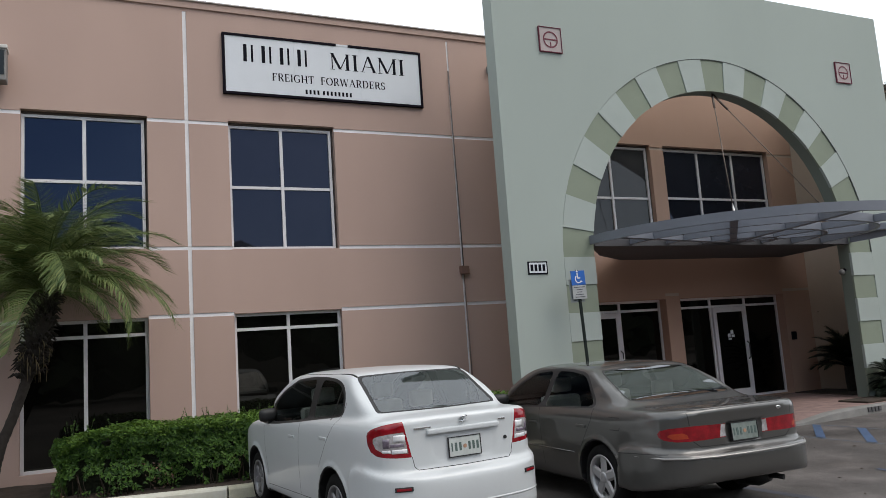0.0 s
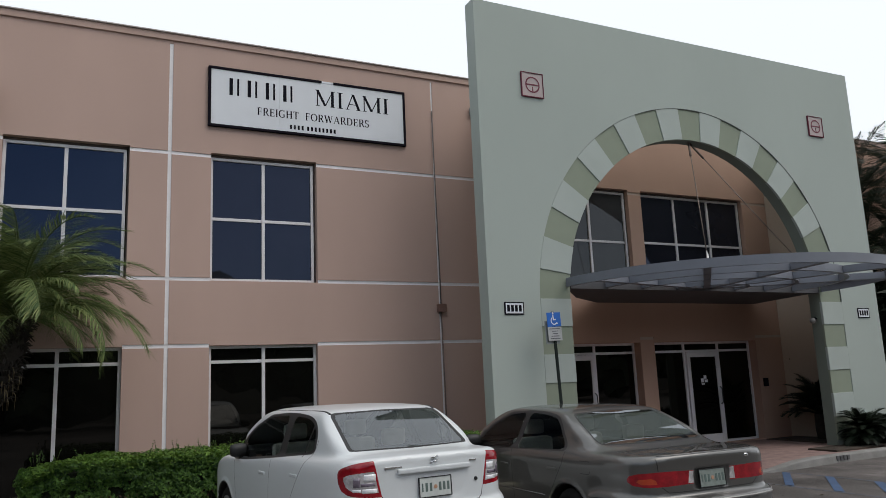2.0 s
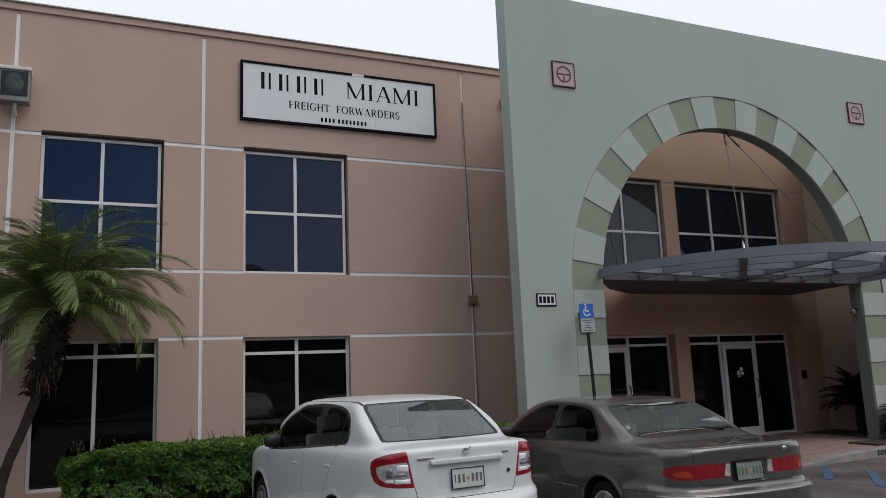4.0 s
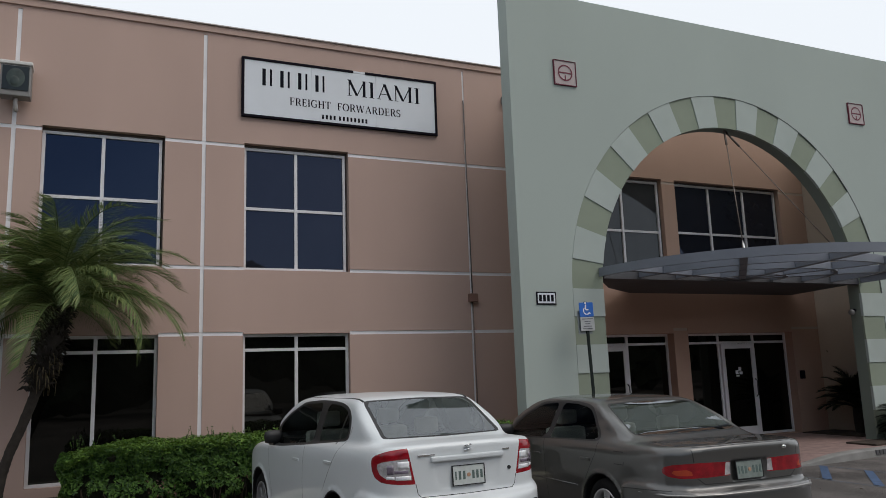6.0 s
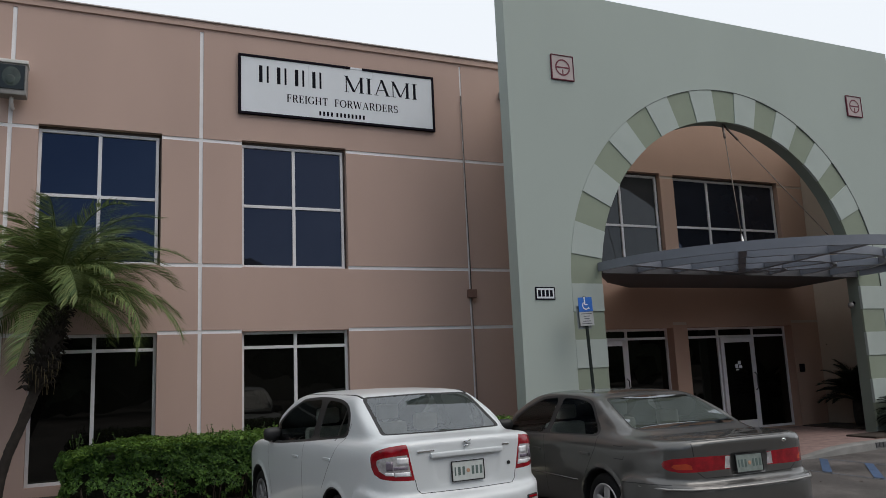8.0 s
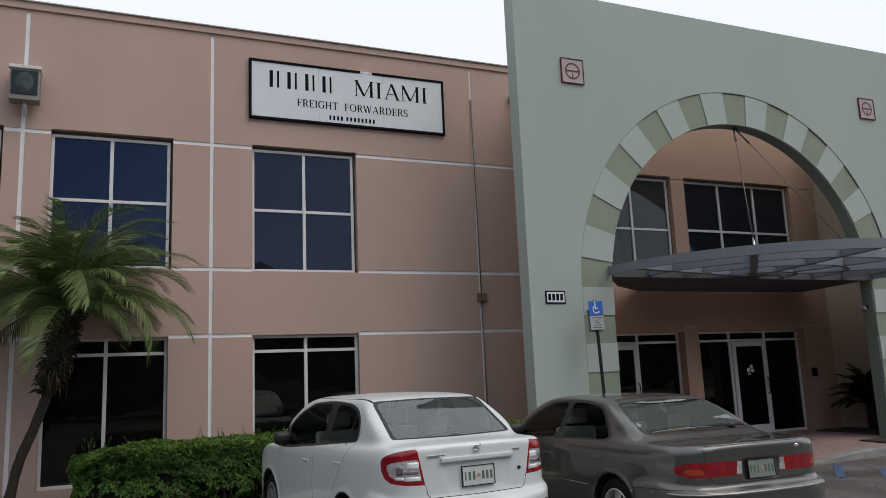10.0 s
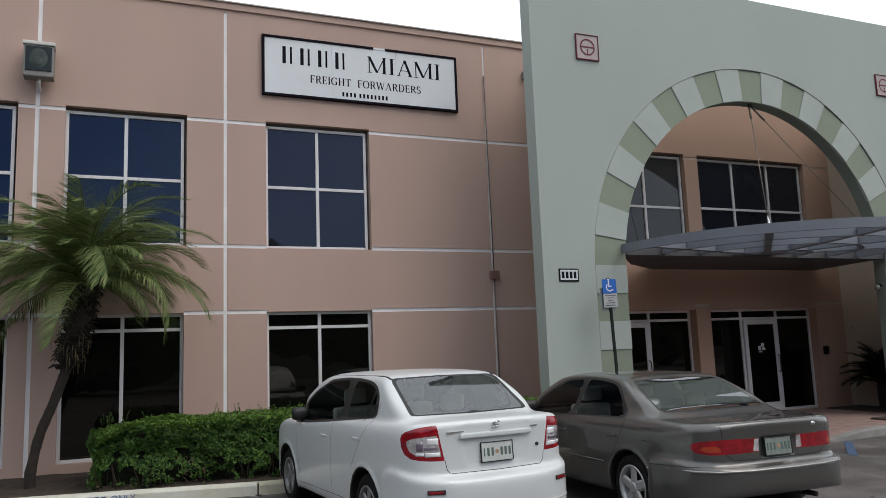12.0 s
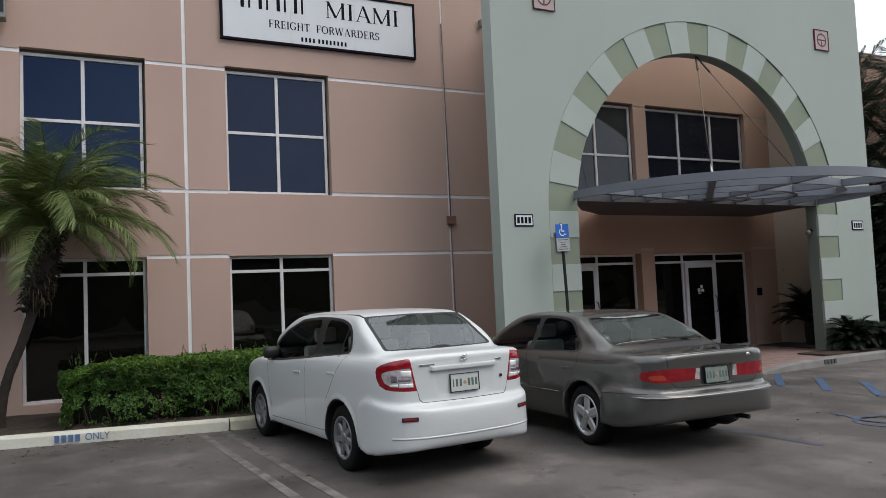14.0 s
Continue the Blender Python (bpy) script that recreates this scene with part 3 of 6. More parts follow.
def clear_glass(name, through_col, gloss=1.0, ior=1.42):
    m = bpy.data.materials.new(name)
    m.use_nodes = True
    n, l = m.node_tree.nodes, m.node_tree.links
    n.clear()
    out, mix = n.new("ShaderNodeOutputMaterial"), n.new("ShaderNodeMixShader")
    tr, gl, fr = n.new("ShaderNodeBsdfTransparent"), n.new("ShaderNodeBsdfGlossy"), n.new("ShaderNodeFresnel")
    tr.inputs["Color"].default_value = (*through_col, 1)
    gl.inputs["Roughness"].default_value = 0.01
    gl.inputs["Color"].default_value = (gloss * 0.75, gloss * 0.78, gloss * 0.8, 1)
    fr.inputs["IOR"].default_value = ior
    l.new(fr.outputs["Fac"], mix.inputs["Fac"])
    l.new(tr.outputs["BSDF"], mix.inputs[1])
    l.new(gl.outputs["BSDF"], mix.inputs[2])
    l.new(mix.outputs["Shader"], out.inputs["Surface"])
    return m


M_CARWHITE = car_paint("white_car_paint", (0.575, 0.60, 0.61), 0.0, 0.35, 0.5)
M_CARTAUPE = car_paint("taupe_metallic_paint", (0.094, 0.092, 0.088), 0.5, 0.38)
M_RUBBER = mat("black_rubber", (0.009, 0.009, 0.009), 0.85, vary=0.3, bump=0.2, spec=0.2)
M_TRIM = mat("black_plastic", (0.012, 0.012, 0.013), 0.55, vary=0.3)
M_SILVER = mat("silver_wheel", (0.52, 0.52, 0.53), 0.35, metal=0.5)
M_COVER = mat("grey_wheel_cover", (0.24, 0.24, 0.25), 0.4, metal=0.5, vary=0.25)
M_CARGLASS = clear_glass("tinted_car_glass", (0.62, 0.68, 0.66), 0.5)
M_REARGLASS = clear_glass("clear_car_glass", (0.70, 0.71, 0.69), 1.3, 2.1)
M_TINTGLASS = clear_glass("glossy_rear_glass", (0.42, 0.45, 0.44), 1.3, 2.7)
M_CLOTH = mat("grey_car_seat", (0.58, 0.56, 0.52), 0.95, vary=0.2, scale=8)
M_CABIN = mat("dark_car_interior", (0.05, 0.048, 0.045), 0.9)
M_LAMPRED = mat("red_lamp_lens", (0.27, 0.005, 0.012), 0.12, vary=0.4, scale=14, spec=0.5, coat=0.4)
M_LAMPCLEAR = mat("clear_lamp_lens", (0.72, 0.70, 0.72), 0.12, metal=0.55, vary=0.6, scale=13, fine=40, coat=1.0, bump=0.6, bump_scale=26)
M_LAMPORANGE = mat("orange_lamp_lens", (0.42, 0.045, 0.012), 0.2, vary=0.2, scale=18, coat=1.0)
M_LENSWHITE = mat("lens_reflector", (0.80, 0.80, 0.82), 0.2, vary=0.15, scale=30, coat=1.0)
M_LENSDARK = mat("lens_shade", (0.16, 0.13, 0.17), 0.2, vary=0.4, scale=30, coat=1.0)
M_PLATE = mat("plate_white", (0.50, 0.53, 0.51), 0.5, vary=0.15, scale=20)
M_PLATEINK = mat("plate_green_ink", (0.09, 0.13, 0.12), 0.6)
M_PLATEORANGE = mat("plate_orange", (0.42, 0.24, 0.15), 0.6)
M_BRIGHT = mat("chrome_trim", (0.7, 0.7, 0.7), 0.15, metal=1.0)


def ring(bm, prof, n=36, closed=False):
    """Turns (x, r) round the x axis."""
    rings = [[bm.verts.new((x, r * math.cos(2 * math.pi * k / n), r * math.sin(2 * math.pi * k / n))) for k in range(n)] for x, r in prof]
    for a, b in zip(rings, rings[1:] + (rings[:1] if closed else [])):
        for k in range(n):
            bm.faces.new((a[k], a[(k + 1) % n], b[(k + 1) % n], b[k])).smooth = True


def wheel(car, x, y, R, rim, spokes, style):
    """A wheel whose outer side faces away from the car's middle."""
    s = -1 if x < 0 else 1
    m = Matrix.Translation((x, y, R)) @ Matrix.Diagonal((s, 1, 1, 1))
    bm = bmesh.new()
    ring(bm, [(0.0, rim + 0.005), (0.008, rim + 0.03), (0.0, R - 0.03), (-0.02, R - 0.004), (-0.06, R), (-0.14, R), (-0.18, R - 0.004), (-0.2, R - 0.03), (-0.2, rim), (-0.03, rim)], 48, True)
    bm.transform(m)
    tyre = part("tyre", bm, M_RUBBER, car)
    bm = bmesh.new()
    ring(bm, [(-0.03, rim + 0.008), (0.006, rim + 0.006), (0.004, rim - 0.014), (-0.03, rim - 0.03), (-0.16, rim - 0.03)], 48)
    ring(bm, [(0.0, 0.001), (0.004, 0.03), (-0.004, 0.055), (-0.03, 0.06)], 24)
    for k in range(spokes):
        a = 2 * math.pi * k / spokes
        rot = Matrix.Rotation(a, 4, "X")
        offs = (0.0,)
        for o in offs:
            w0, w1 = (0.042, 0.030) if style == "cover" else (0.052, 0.048)
            vs = []
            for xx, zz, w in ((-0.006, 0.03, w0), (-0.012, rim - 0.01, w1)):
                for dy, dx in ((-w, -0.015), (-w * 0.6, 0.0), (w * 0.6, 0.0), (w, -0.015)):
                    vs.append(bm.verts.new(rot @ Vector((xx + dx, o * (1 + (zz > 0.1) * 0.5) + dy * (1.0 if style == "cover" else 1.0), zz))))
            for i in range(3):
                bm.faces.new((vs[i], vs[i + 1], vs[i + 5], vs[i + 4]))
    bm.transform(m)
    part("rim", bm, M_COVER if style == "cover" else M_SILVER, tyre, "silver wheel cover" if style == "cover" else "silver spoked alloy rim")
    bm = bmesh.new()
    ring(bm, [(-0.075, 0.0005), (-0.075, rim - 0.02)], 32)
    bm.transform(m)
    part("brake_disc", bm, M_TRIM, tyre)


def seat(car, x, y, w, top, head):
    bm = bmesh.new()
    box(bm, x - w / 2, x + w / 2, y - 0.1, y + 0.06, 0.45, top, 0.05)
    part("seat_back", bm, M_CLOTH, car)
    for hx in head:
        bm = bmesh.new()
        box(bm, hx - 0.13, hx + 0.13, y - 0.1, y - 0.01, top + 0.03, top + 0.20, 0.04)
        part("headrest", bm, M_CLOTH, car)


def number_plate(car, shell, x, z, tilt, size=1.0, face=None):
    y = shell.rear(x, z) - 0.012
    m = pose(x, y, z, tilt) @ Matrix.Scale(size, 4)
    bm = bmesh.new()
    box(bm, -0.153, 0.153, -0.004, 0.004, -0.077, 0.077, 0.003)
    bm.transform(m)
    plate = part("number_plate", bm, face or M_PLATE, car, "pale number plate in a dark holder")
    bm = bmesh.new()
    for a, b, c, d in ((-0.16, 0.16, 0.077, 0.084), (-0.16, 0.16, -0.084, -0.077), (-0.16, -0.153, -0.077, 0.077), (0.153, 0.16, -0.077, 0.077)):
        box(bm, a, b, -0.009, 0.006, c, d, 0.002)
    bm.transform(m)
    part("plate_holder", bm, M_TRIM, plate)
    for a, b in ((-0.132, -0.12), (-0.098, -0.076), (-0.056, -0.034), (0.034, 0.056), (0.074, 0.096), (0.114, 0.136)):
        bm = bmesh.new()
        box(bm, a, b, -0.0065, -0.003, -0.034, 0.034)
        bm.transform(m)
        part("plate_bar", bm, M_PLATEINK, plate)
    bm = bmesh.new()
    bmesh.ops.create_cone(bm, cap_ends=True, segments=14, radius1=0.017, radius2=0.017, depth=0.004, matrix=pose(0.0, -0.006, 0.0, 90))
    bm.transform(m)
    part("plate_emblem", bm, M_PLATEORANGE, plate)
    return plate


def rear_patch(sh, x0, x1, z0, z1, off, n=3):
    """A thin sheet that follows the car's rear surface."""
    bm = bmesh.new()
    m = n + 1
    xs = [x0 + (x1 - x0) * i / n for j in range(m) for i in range(m)]
    zs = [z0 + (z1 - z0) * j / n for j in range(m) for i in range(m)]
    ys = sh.rears(xs, zs)
    layers = []
    for o in (off, -0.002):
        flat = [bm.verts.new((x, y - o, z)) for x, y, z in zip(xs, ys, zs)]
        layers.append([flat[j * m:j * m + m] for j in range(m)])
    for j in range(n):
        for i in range(n):
            for g in layers:
                bm.faces.new((g[j][i], g[j][i + 1], g[j + 1][i + 1], g[j + 1][i])).smooth = True
    f, b = layers
    for g, h in ([f[0], b[0]], [f[-1], b[-1]], [[r[0] for r in f], [r[0] for r in b]], [[r[-1] for r in f], [r[-1] for r in b]]):
        for i in range(n):
            bm.faces.new((g[i], g[i + 1], h[i + 1], h[i]))
    return bm


def strip(pts, w):
    """A narrow band along a line, as an outline."""
    (x0, y0), (x1, y1) = pts
    d = math.hypot(x1 - x0, y1 - y0)
    nx, ny = -(y1 - y0) / d * w / 2, (x1 - x0) / d * w / 2
    return [(x0 + nx, y0 + ny), (x1 + nx, y1 + ny), (x1 - nx, y1 - ny), (x0 - nx, y0 - ny)]


def build_car(name, label, m, spec):
    car = empty(name, m, label, "car")
    sh = Shell(spec)
    pts, faces = sh.mesh()
    me = bpy.data.meshes.new("tmp")
    me.from_pydata(pts.tolist(), [], faces.tolist())
    bm = bmesh.new()
    bm.from_mesh(me)
    bpy.data.meshes.remove(me)
    bmesh.ops.recalc_face_normals(bm, faces=bm.faces[:])
    bm.normal_update()

    def side_ok(c, n):
        return abs(n.x) > 0.35

    def rear_ok(c, n):
        return c.y < spec["rear_y"] and n.y < -0.05

    def front_ok(c, n):
        return c.y > 1.4 and n.y > 0.05
    def well_ok(c, n):
        return abs(n.x) > 0.25 and abs(c.x) > 0.5
    regions = []
    arches = [("wheel_well", [(cy + (r + 0.016) * math.cos(math.pi * k / 16), cz + (r + 0.016) * math.sin(math.pi * k / 16)) for k in range(32)], 0, well_ok) for cy, cz, r, xin in spec["wells"]]
    for tag, pl, axis, keep in [*spec["regions"](side_ok, rear_ok, front_ok), *arches]:
        carve(bm, pl, axis, keep)
        regions.append((tag, pl, axis, keep))
    bm.normal_update()
    bm.faces.index_update()
    bm.verts.index_update()
    cs = np.array([f.calc_center_median() for f in bm.faces])
    ns = [f.normal.copy() for f in bm.faces]
    tags = [("body", 0, 0)] * len(cs)
    for num, (tag, pl, axis, keep) in enumerate(regions):
        if not tag:
            continue
        u, v = (cs[:, 1], cs[:, 2]) if axis == 0 else (np.abs(cs[:, 0]), cs[:, 2])
        hit = np.argwhere(poly_dist(pl, u, v) < 0)[:, 0]
        for k in hit:
            if keep(Vector(cs[k]), ns[k]):
                tags[k] = (tag, num if tag != "window_seal" else axis, (cs[k][0] > 0) if axis == 0 or "lamp" in tag or tag == "seam" else 0)
    for k in range(len(cs)):
        if tags[k][0] == "body":
            for cy, cz, r, xin in spec["wells"]:
                if math.hypot(cs[k][1] - cy, cs[k][2] - cz) < r + 0.004 and abs(cs[k][0]) > 0.3 and (abs(ns[k].x) < 0.6 or abs(cs[k][0]) < xin + 0.05):
                    tags[k] = ("wheel_well", 0, 0)
            if cs[k][2] < 0.24 and ns[k].z < -0.5:
                tags[k] = ("wheel_well", 0, 0)
    meshes = split(bm, tags, sorted(set(tags)))
    bm.free()
    mats = dict(body=spec["paint"], wheel_well=M_TRIM, window_seal=M_TRIM, side_glass=M_CARGLASS, rear_glass=spec.get("glass", M_REARGLASS), windscreen=M_REARGLASS, seam=M_TRIM,
                tail_lamp=M_LAMPRED, lamp_clear=M_LAMPCLEAR, lamp_orange=M_LAMPORANGE, bumper_strip=spec.get("strip", M_TRIM), bumper=spec["paint"])
    made = {}
    for t, b in meshes.items():
        if t[0] in ("rear_glass", "windscreen", "side_glass"):
            inner = [v for v in b.verts if not v.is_boundary]
            for _ in range(30):
                bmesh.ops.smooth_vert(b, verts=inner, factor=0.5, use_axis_x=True, use_axis_y=True, use_axis_z=True)
    for t, b in sorted(meshes.items()):
        keep = b.verts.layers.float_vector["smooth"]
        normals = [tuple(v[keep]) for v in b.verts]
        made[t] = part({"lamp_clear": "clear_lens", "lamp_orange": "orange_lens", "seam": "panel_gap"}.get(t[0], t[0]), b, mats[t[0]], car, fix=False)
        if "glass" not in t[0] and t[0] not in ("windscreen", "wheel_well"):
            made[t].data.normals_split_custom_set_from_vertices(normals)
    for t, ob in made.items():
        if t[0] in ("lamp_clear", "lamp_orange"):
            ob.parent = next(o for q, o in made.items() if q[0] == "tail_lamp" and q[2] == t[2])
    R = spec["R"]
    for x in (-spec["track"], spec["track"]):
        for y in (0.0, spec["wb"]):
            wheel(car, x, y, R, spec["rim"], spec["spokes"], spec["style"])
    seat(car, 0, 0.55, 1.15, spec["belt"] - 0.02, (-0.36, 0.36))
    seat(car, -0.36, 1.5, 0.48, spec["belt"] + 0.05, (-0.36,))
    seat(car, 0.36, 1.5, 0.48, spec["belt"] + 0.05, (0.36,))
    bm = bmesh.new()
    box(bm, -0.62, 0.62, -0.25, 0.42, spec["belt"] - 0.10, spec["belt"] - 0.03, 0.02)
    part("parcel_shelf", bm, M_CLOTH, car)
    bm = bmesh.new()
    box(bm, -0.66, 0.66, 2.15, 2.5, spec["belt"] - 0.2, spec["belt"] - 0.06, 0.04)
    part("dashboard", bm, M_CABIN, car)
    for s in (-1, 1):
        bm = bmesh.new()
        y, z = spec["mirror"]
        x = -sh.flank(y, z) * s
        box(bm, -0.105, 0.105, -0.05, 0.075, -0.068, 0.078, 0.055)
        for f in bm.faces:
            f.smooth = True
        bm.transform(pose(x + s * 0.055, y, z + 0.06))
        box(bm, min(x - s * 0.05, x + s * 0.06), max(x - s * 0.05, x + s * 0.06), y - 0.02, y + 0.04, z - 0.03, z + 0.03, 0.01)
        mirror = part("wing_mirror", bm, spec["mirror_mat"], car)
        for y, z in spec["handles"]:
            x = -sh.flank(y, z) * s
            bm = bmesh.new()
            box(bm, x - 0.012, x + 0.012, y - 0.09, y + 0.09, z - 0.014, z + 0.016, 0.008)
            part("door_handle", bm, spec["paint"], car)
    return car, sh


def sedan_white():
    def regions(side, rear, front):
        belt = [(-0.06, 1.125), (-0.085, 1.20), (-0.06, 1.295), (0.02, 1.375), (0.14, 1.427), (0.32, 1.458), (0.6, 1.474), (0.95, 1.478), (1.42, 1.452), (1.82, 1.32), (2.2, 1.10), (2.27, 1.0), (2.2, 0.962), (1.7, 0.982), (1.0, 1.035), (0.3, 1.095)]
        g1 = [(-0.005, 1.142), (-0.035, 1.20), (-0.015, 1.285), (0.055, 1.352), (0.16, 1.400), (0.33, 1.432), (0.66, 1.449), (0.64, 1.09), (0.3, 1.118)]
        g2 = [(0.84, 1.453), (1.40, 1.426), (1.78, 1.30), (2.10, 1.10), (2.14, 1.0), (1.7, 1.006), (0.80, 1.073)]
        rw = [(0.0, 1.150), (0.54, 1.156), (0.595, 1.160), (0.605, 1.18), (0.572, 1.435), (0.55, 1.468), (0.50, 1.476), (0.0, 1.484)]
        rg = [(0.0, 1.160), (0.54, 1.166), (0.562, 1.172), (0.567, 1.19), (0.537, 1.43), (0.515, 1.456), (0.48, 1.463), (0.0, 1.471)]
        ws = [(0.0, 1.08), (0.66, 1.09), (0.56, 1.44), (0.0, 1.48)]
        tl = [(0.495, 0.815), (0.565, 1.15), (1.0, 1.15), (1.0, 0.78), (0.72, 0.78)]
        tc = [(0.517, 0.825), (0.562, 1.05), (1.0, 1.05), (1.0, 0.80), (0.60, 0.80)]

        ls = [(-1.3, 0.795), (-0.95, 0.812), (-0.82, 0.838), (-0.765, 0.872), (-0.732, 0.93), (-0.718, 1.0), (-0.726, 1.03), (-0.76, 1.052), (-0.85, 1.083), (-0.95, 1.112), (-1.3, 1.15)]
        lc = [(-1.3, 0.832), (-0.95, 0.846), (-0.86, 0.866), (-0.81, 0.90), (-0.787, 0.95), (-0.79, 0.982), (-0.83, 0.998), (-0.95, 1.022), (-1.3, 1.05)]

        def rim(c, n):
            return c.y < -0.55 and n.z < 0.9

        def corner(c, n):
            return rim(c, n) and in_poly(ls, c.y, c.z)

        def inner(c, n):
            return rim(c, n) and in_poly(lc, c.y, c.z)

        def back(c, n):
            return c.y < -0.3 and n.y < -0.2 and n.z < 0.7
        out = [("window_seal", soften(belt), 0, side), ("side_glass", soften(g1), 0, side), ("side_glass", soften(g2), 0, side), ("window_seal", rw, 1, rear), ("rear_glass", rg, 1, rear),
               ("window_seal", strip(((0.15, 1.09), (0.075, 1.40)), 0.024), 0, side),
               ("windscreen", ws, 1, front), ("", ls, 0, rim), ("", lc, 0, rim), ("tail_lamp", tl, 1, corner), ("lamp_clear", tc, 1, inner)]
        for a, b in (((0.0, 0.700), (0.445, 0.706)), ((0.445, 0.706), (0.475, 0.735)), ((0.475, 0.735), (0.492, 0.815)), ((0.566, 1.115), (0.575, 1.14))):
            out.append(("seam", strip((a, b), 0.006), 1, back))
        for a, b in (((0.92, 0.34), (0.90, 1.03)), ((2.02, 0.40), (2.14, 0.95)), ((0.33, 0.66), (0.02, 1.02)), ((0.02, 1.02), (-0.09, 1.19)), ((0.36, 0.34), (2.05, 0.31)), ((-0.09, 1.19), (-0.105, 1.25))):
            out.append(("seam", strip((a, b), 0.006), 0, side))
        return out
    spec = dict(
        side=[(-0.90, 0.30), (-0.965, 0.45), (-0.972, 0.70), (-0.965, 0.95), (-0.965, 1.085), (-0.945, 1.118), (-0.90, 1.128), (-0.56, 1.146), (0.0, 1.12), (1.0, 1.06), (2.1, 0.98), (2.5, 0.985), (2.9, 0.91), (3.2, 0.80), (3.37, 0.66),
              (3.43, 0.50), (3.43, 0.36), (3.34, 0.22), (2.9, 0.2), (0.6, 0.21), (0.35, 0.22), (-0.5, 0.28)],
        front=[(0.0, 0.17), (0.70, 0.19), (0.80, 0.23), (0.835, 0.33), (0.85, 0.50), (0.866, 0.66), (0.864, 0.82), (0.848, 0.95), (0.82, 1.035), (0.765, 1.095), (0.68, 1.125), (0.40, 1.148), (0.0, 1.158)],
        plan=[(0.0, -0.985), (0.35, -0.975), (0.58, -0.94), (0.72, -0.86), (0.81, -0.68), (0.85, -0.35), (0.866, 0.3), (0.868, 1.3), (0.862, 2.3), (0.83, 2.85), (0.70, 3.25), (0.40, 3.41), (0.0, 3.45)],
        cabin_side=[(-0.66, 1.07), (-0.555, 1.152), (-0.40, 1.247), (-0.20, 1.367), (-0.04, 1.459), (0.05, 1.497), (0.18, 1.519), (0.5, 1.540), (0.95, 1.548), (1.40, 1.53), (1.75, 1.445), (2.2, 1.21), (2.5, 1.0), (2.5, 0.9), (-0.6, 0.9)],
        cabin_front=[(0.0, 0.85), (0.78, 0.90), (0.785, 1.03), (0.76, 1.10), (0.695, 1.28), (0.645, 1.41), (0.598, 1.485), (0.51, 1.525), (0.32, 1.543), (0.0, 1.551)],
        cabin_plan=[(0.0, -0.70), (0.35, -0.685), (0.58, -0.62), (0.69, -0.48), (0.755, -0.1), (0.80, 0.5), (0.80, 1.6), (0.74, 2.1), (0.50, 2.42), (0.0, 2.52)],
        bumpers=[([(-0.46, 0.28), (-0.92, 0.285), (-1.03, 0.31), (-1.065, 0.38), (-1.078, 0.52), (-1.068, 0.615), (-1.035, 0.662), (-0.94, 0.682), (-0.46, 0.69)],
                  [(0.0, -1.085), (0.40, -1.068), (0.66, -0.985), (0.795, -0.82), (0.848, -0.56), (0.845, -0.42), (0.0, -0.36)])],
        wells=[(0.0, 0.32, 0.362, 0.58), (2.5, 0.32, 0.362, 0.58)], fillet=0.045,
        recess=[([(0.0, 0.752), (0.26, 0.754), (0.30, 0.79), (0.335, 0.985), (0.0, 0.99)], -0.951)],
        rear_y=0.45, regions=regions, paint=M_CARWHITE, R=0.315, wb=2.5, track=0.815, rim=0.205, spokes=7, style="cover", belt=1.09, mirror=(1.98, 1.0),
        mirror_mat=M_TRIM, handles=[(0.20, 0.925), (1.12, 0.885)])
    car, sh = build_car("white_sedan", "white four-door sedan parked nose-in at the kerb", pose(1.42, -5.85, 0, 0, 0, 4.8) @ Matrix.Scale(1.03, 4), spec)
    number_plate(car, sh, 0, 0.85, -3)
    bm = bmesh.new()
    y = sh.rear(0, 1.03)
    box(bm, -0.355, 0.355, y - 0.028, y + 0.05, 0.978, 1.02, 0.012)
    part("boot_garnish", bm, M_CARWHITE, car)
    bm = bmesh.new()
    y = sh.rear(0, 1.075)
    tube(bm, [(0.035, y - 0.012, 1.10), (-0.03, y - 0.013, 1.088), (0.03, y - 0.013, 1.066), (-0.035, y - 0.014, 1.052)], 0.009, 6)
    part("emblem", bm, M_BRIGHT, car, "small chrome emblem")
    for x0, x1 in ((-0.47, -0.31), (0.36, 0.43)):
        bm = bmesh.new()
        y = sh.rear((x0 + x1) / 2, 1.035)
        box(bm, x0, x1, y - 0.008, y + 0.012, 1.028, 1.045, 0.003)
        part("badge", bm, M_BRIGHT, car, "small chrome badge bar")
    lamps = [o for o in car.children if o.name.startswith("tail_lamp")]
    for lamp in lamps:
        sd = 1 if np.mean([v.co.x for v in lamp.data.vertices]) > 0 else -1
        for x0, x1, z0, z1, o, m in ((0.535, 0.655, 0.852, 0.885, 0.004, M_LENSWHITE), (0.555, 0.665, 0.905, 0.93, 0.004, M_LENSDARK), (0.545, 0.64, 0.945, 1.0, 0.003, M_LENSWHITE), (0.67, 0.715, 0.90, 0.975, 0.004, M_LENSDARK), (0.665, 0.72, 0.862, 0.885, 0.003, M_LENSWHITE)):
            part("lens_facet", rear_patch(sh, sd * x0, sd * x1, z0, z1, o), m, lamp)
    bm = bmesh.new()
    y = sh.rear(0.42, 0.875)
    bmesh.ops.create_cone(bm, cap_ends=True, segments=16, radius1=0.016, radius2=0.016, depth=0.02, matrix=pose(0.42, y, 0.875, 90))
    part("boot_lock", bm, M_TRIM, car)
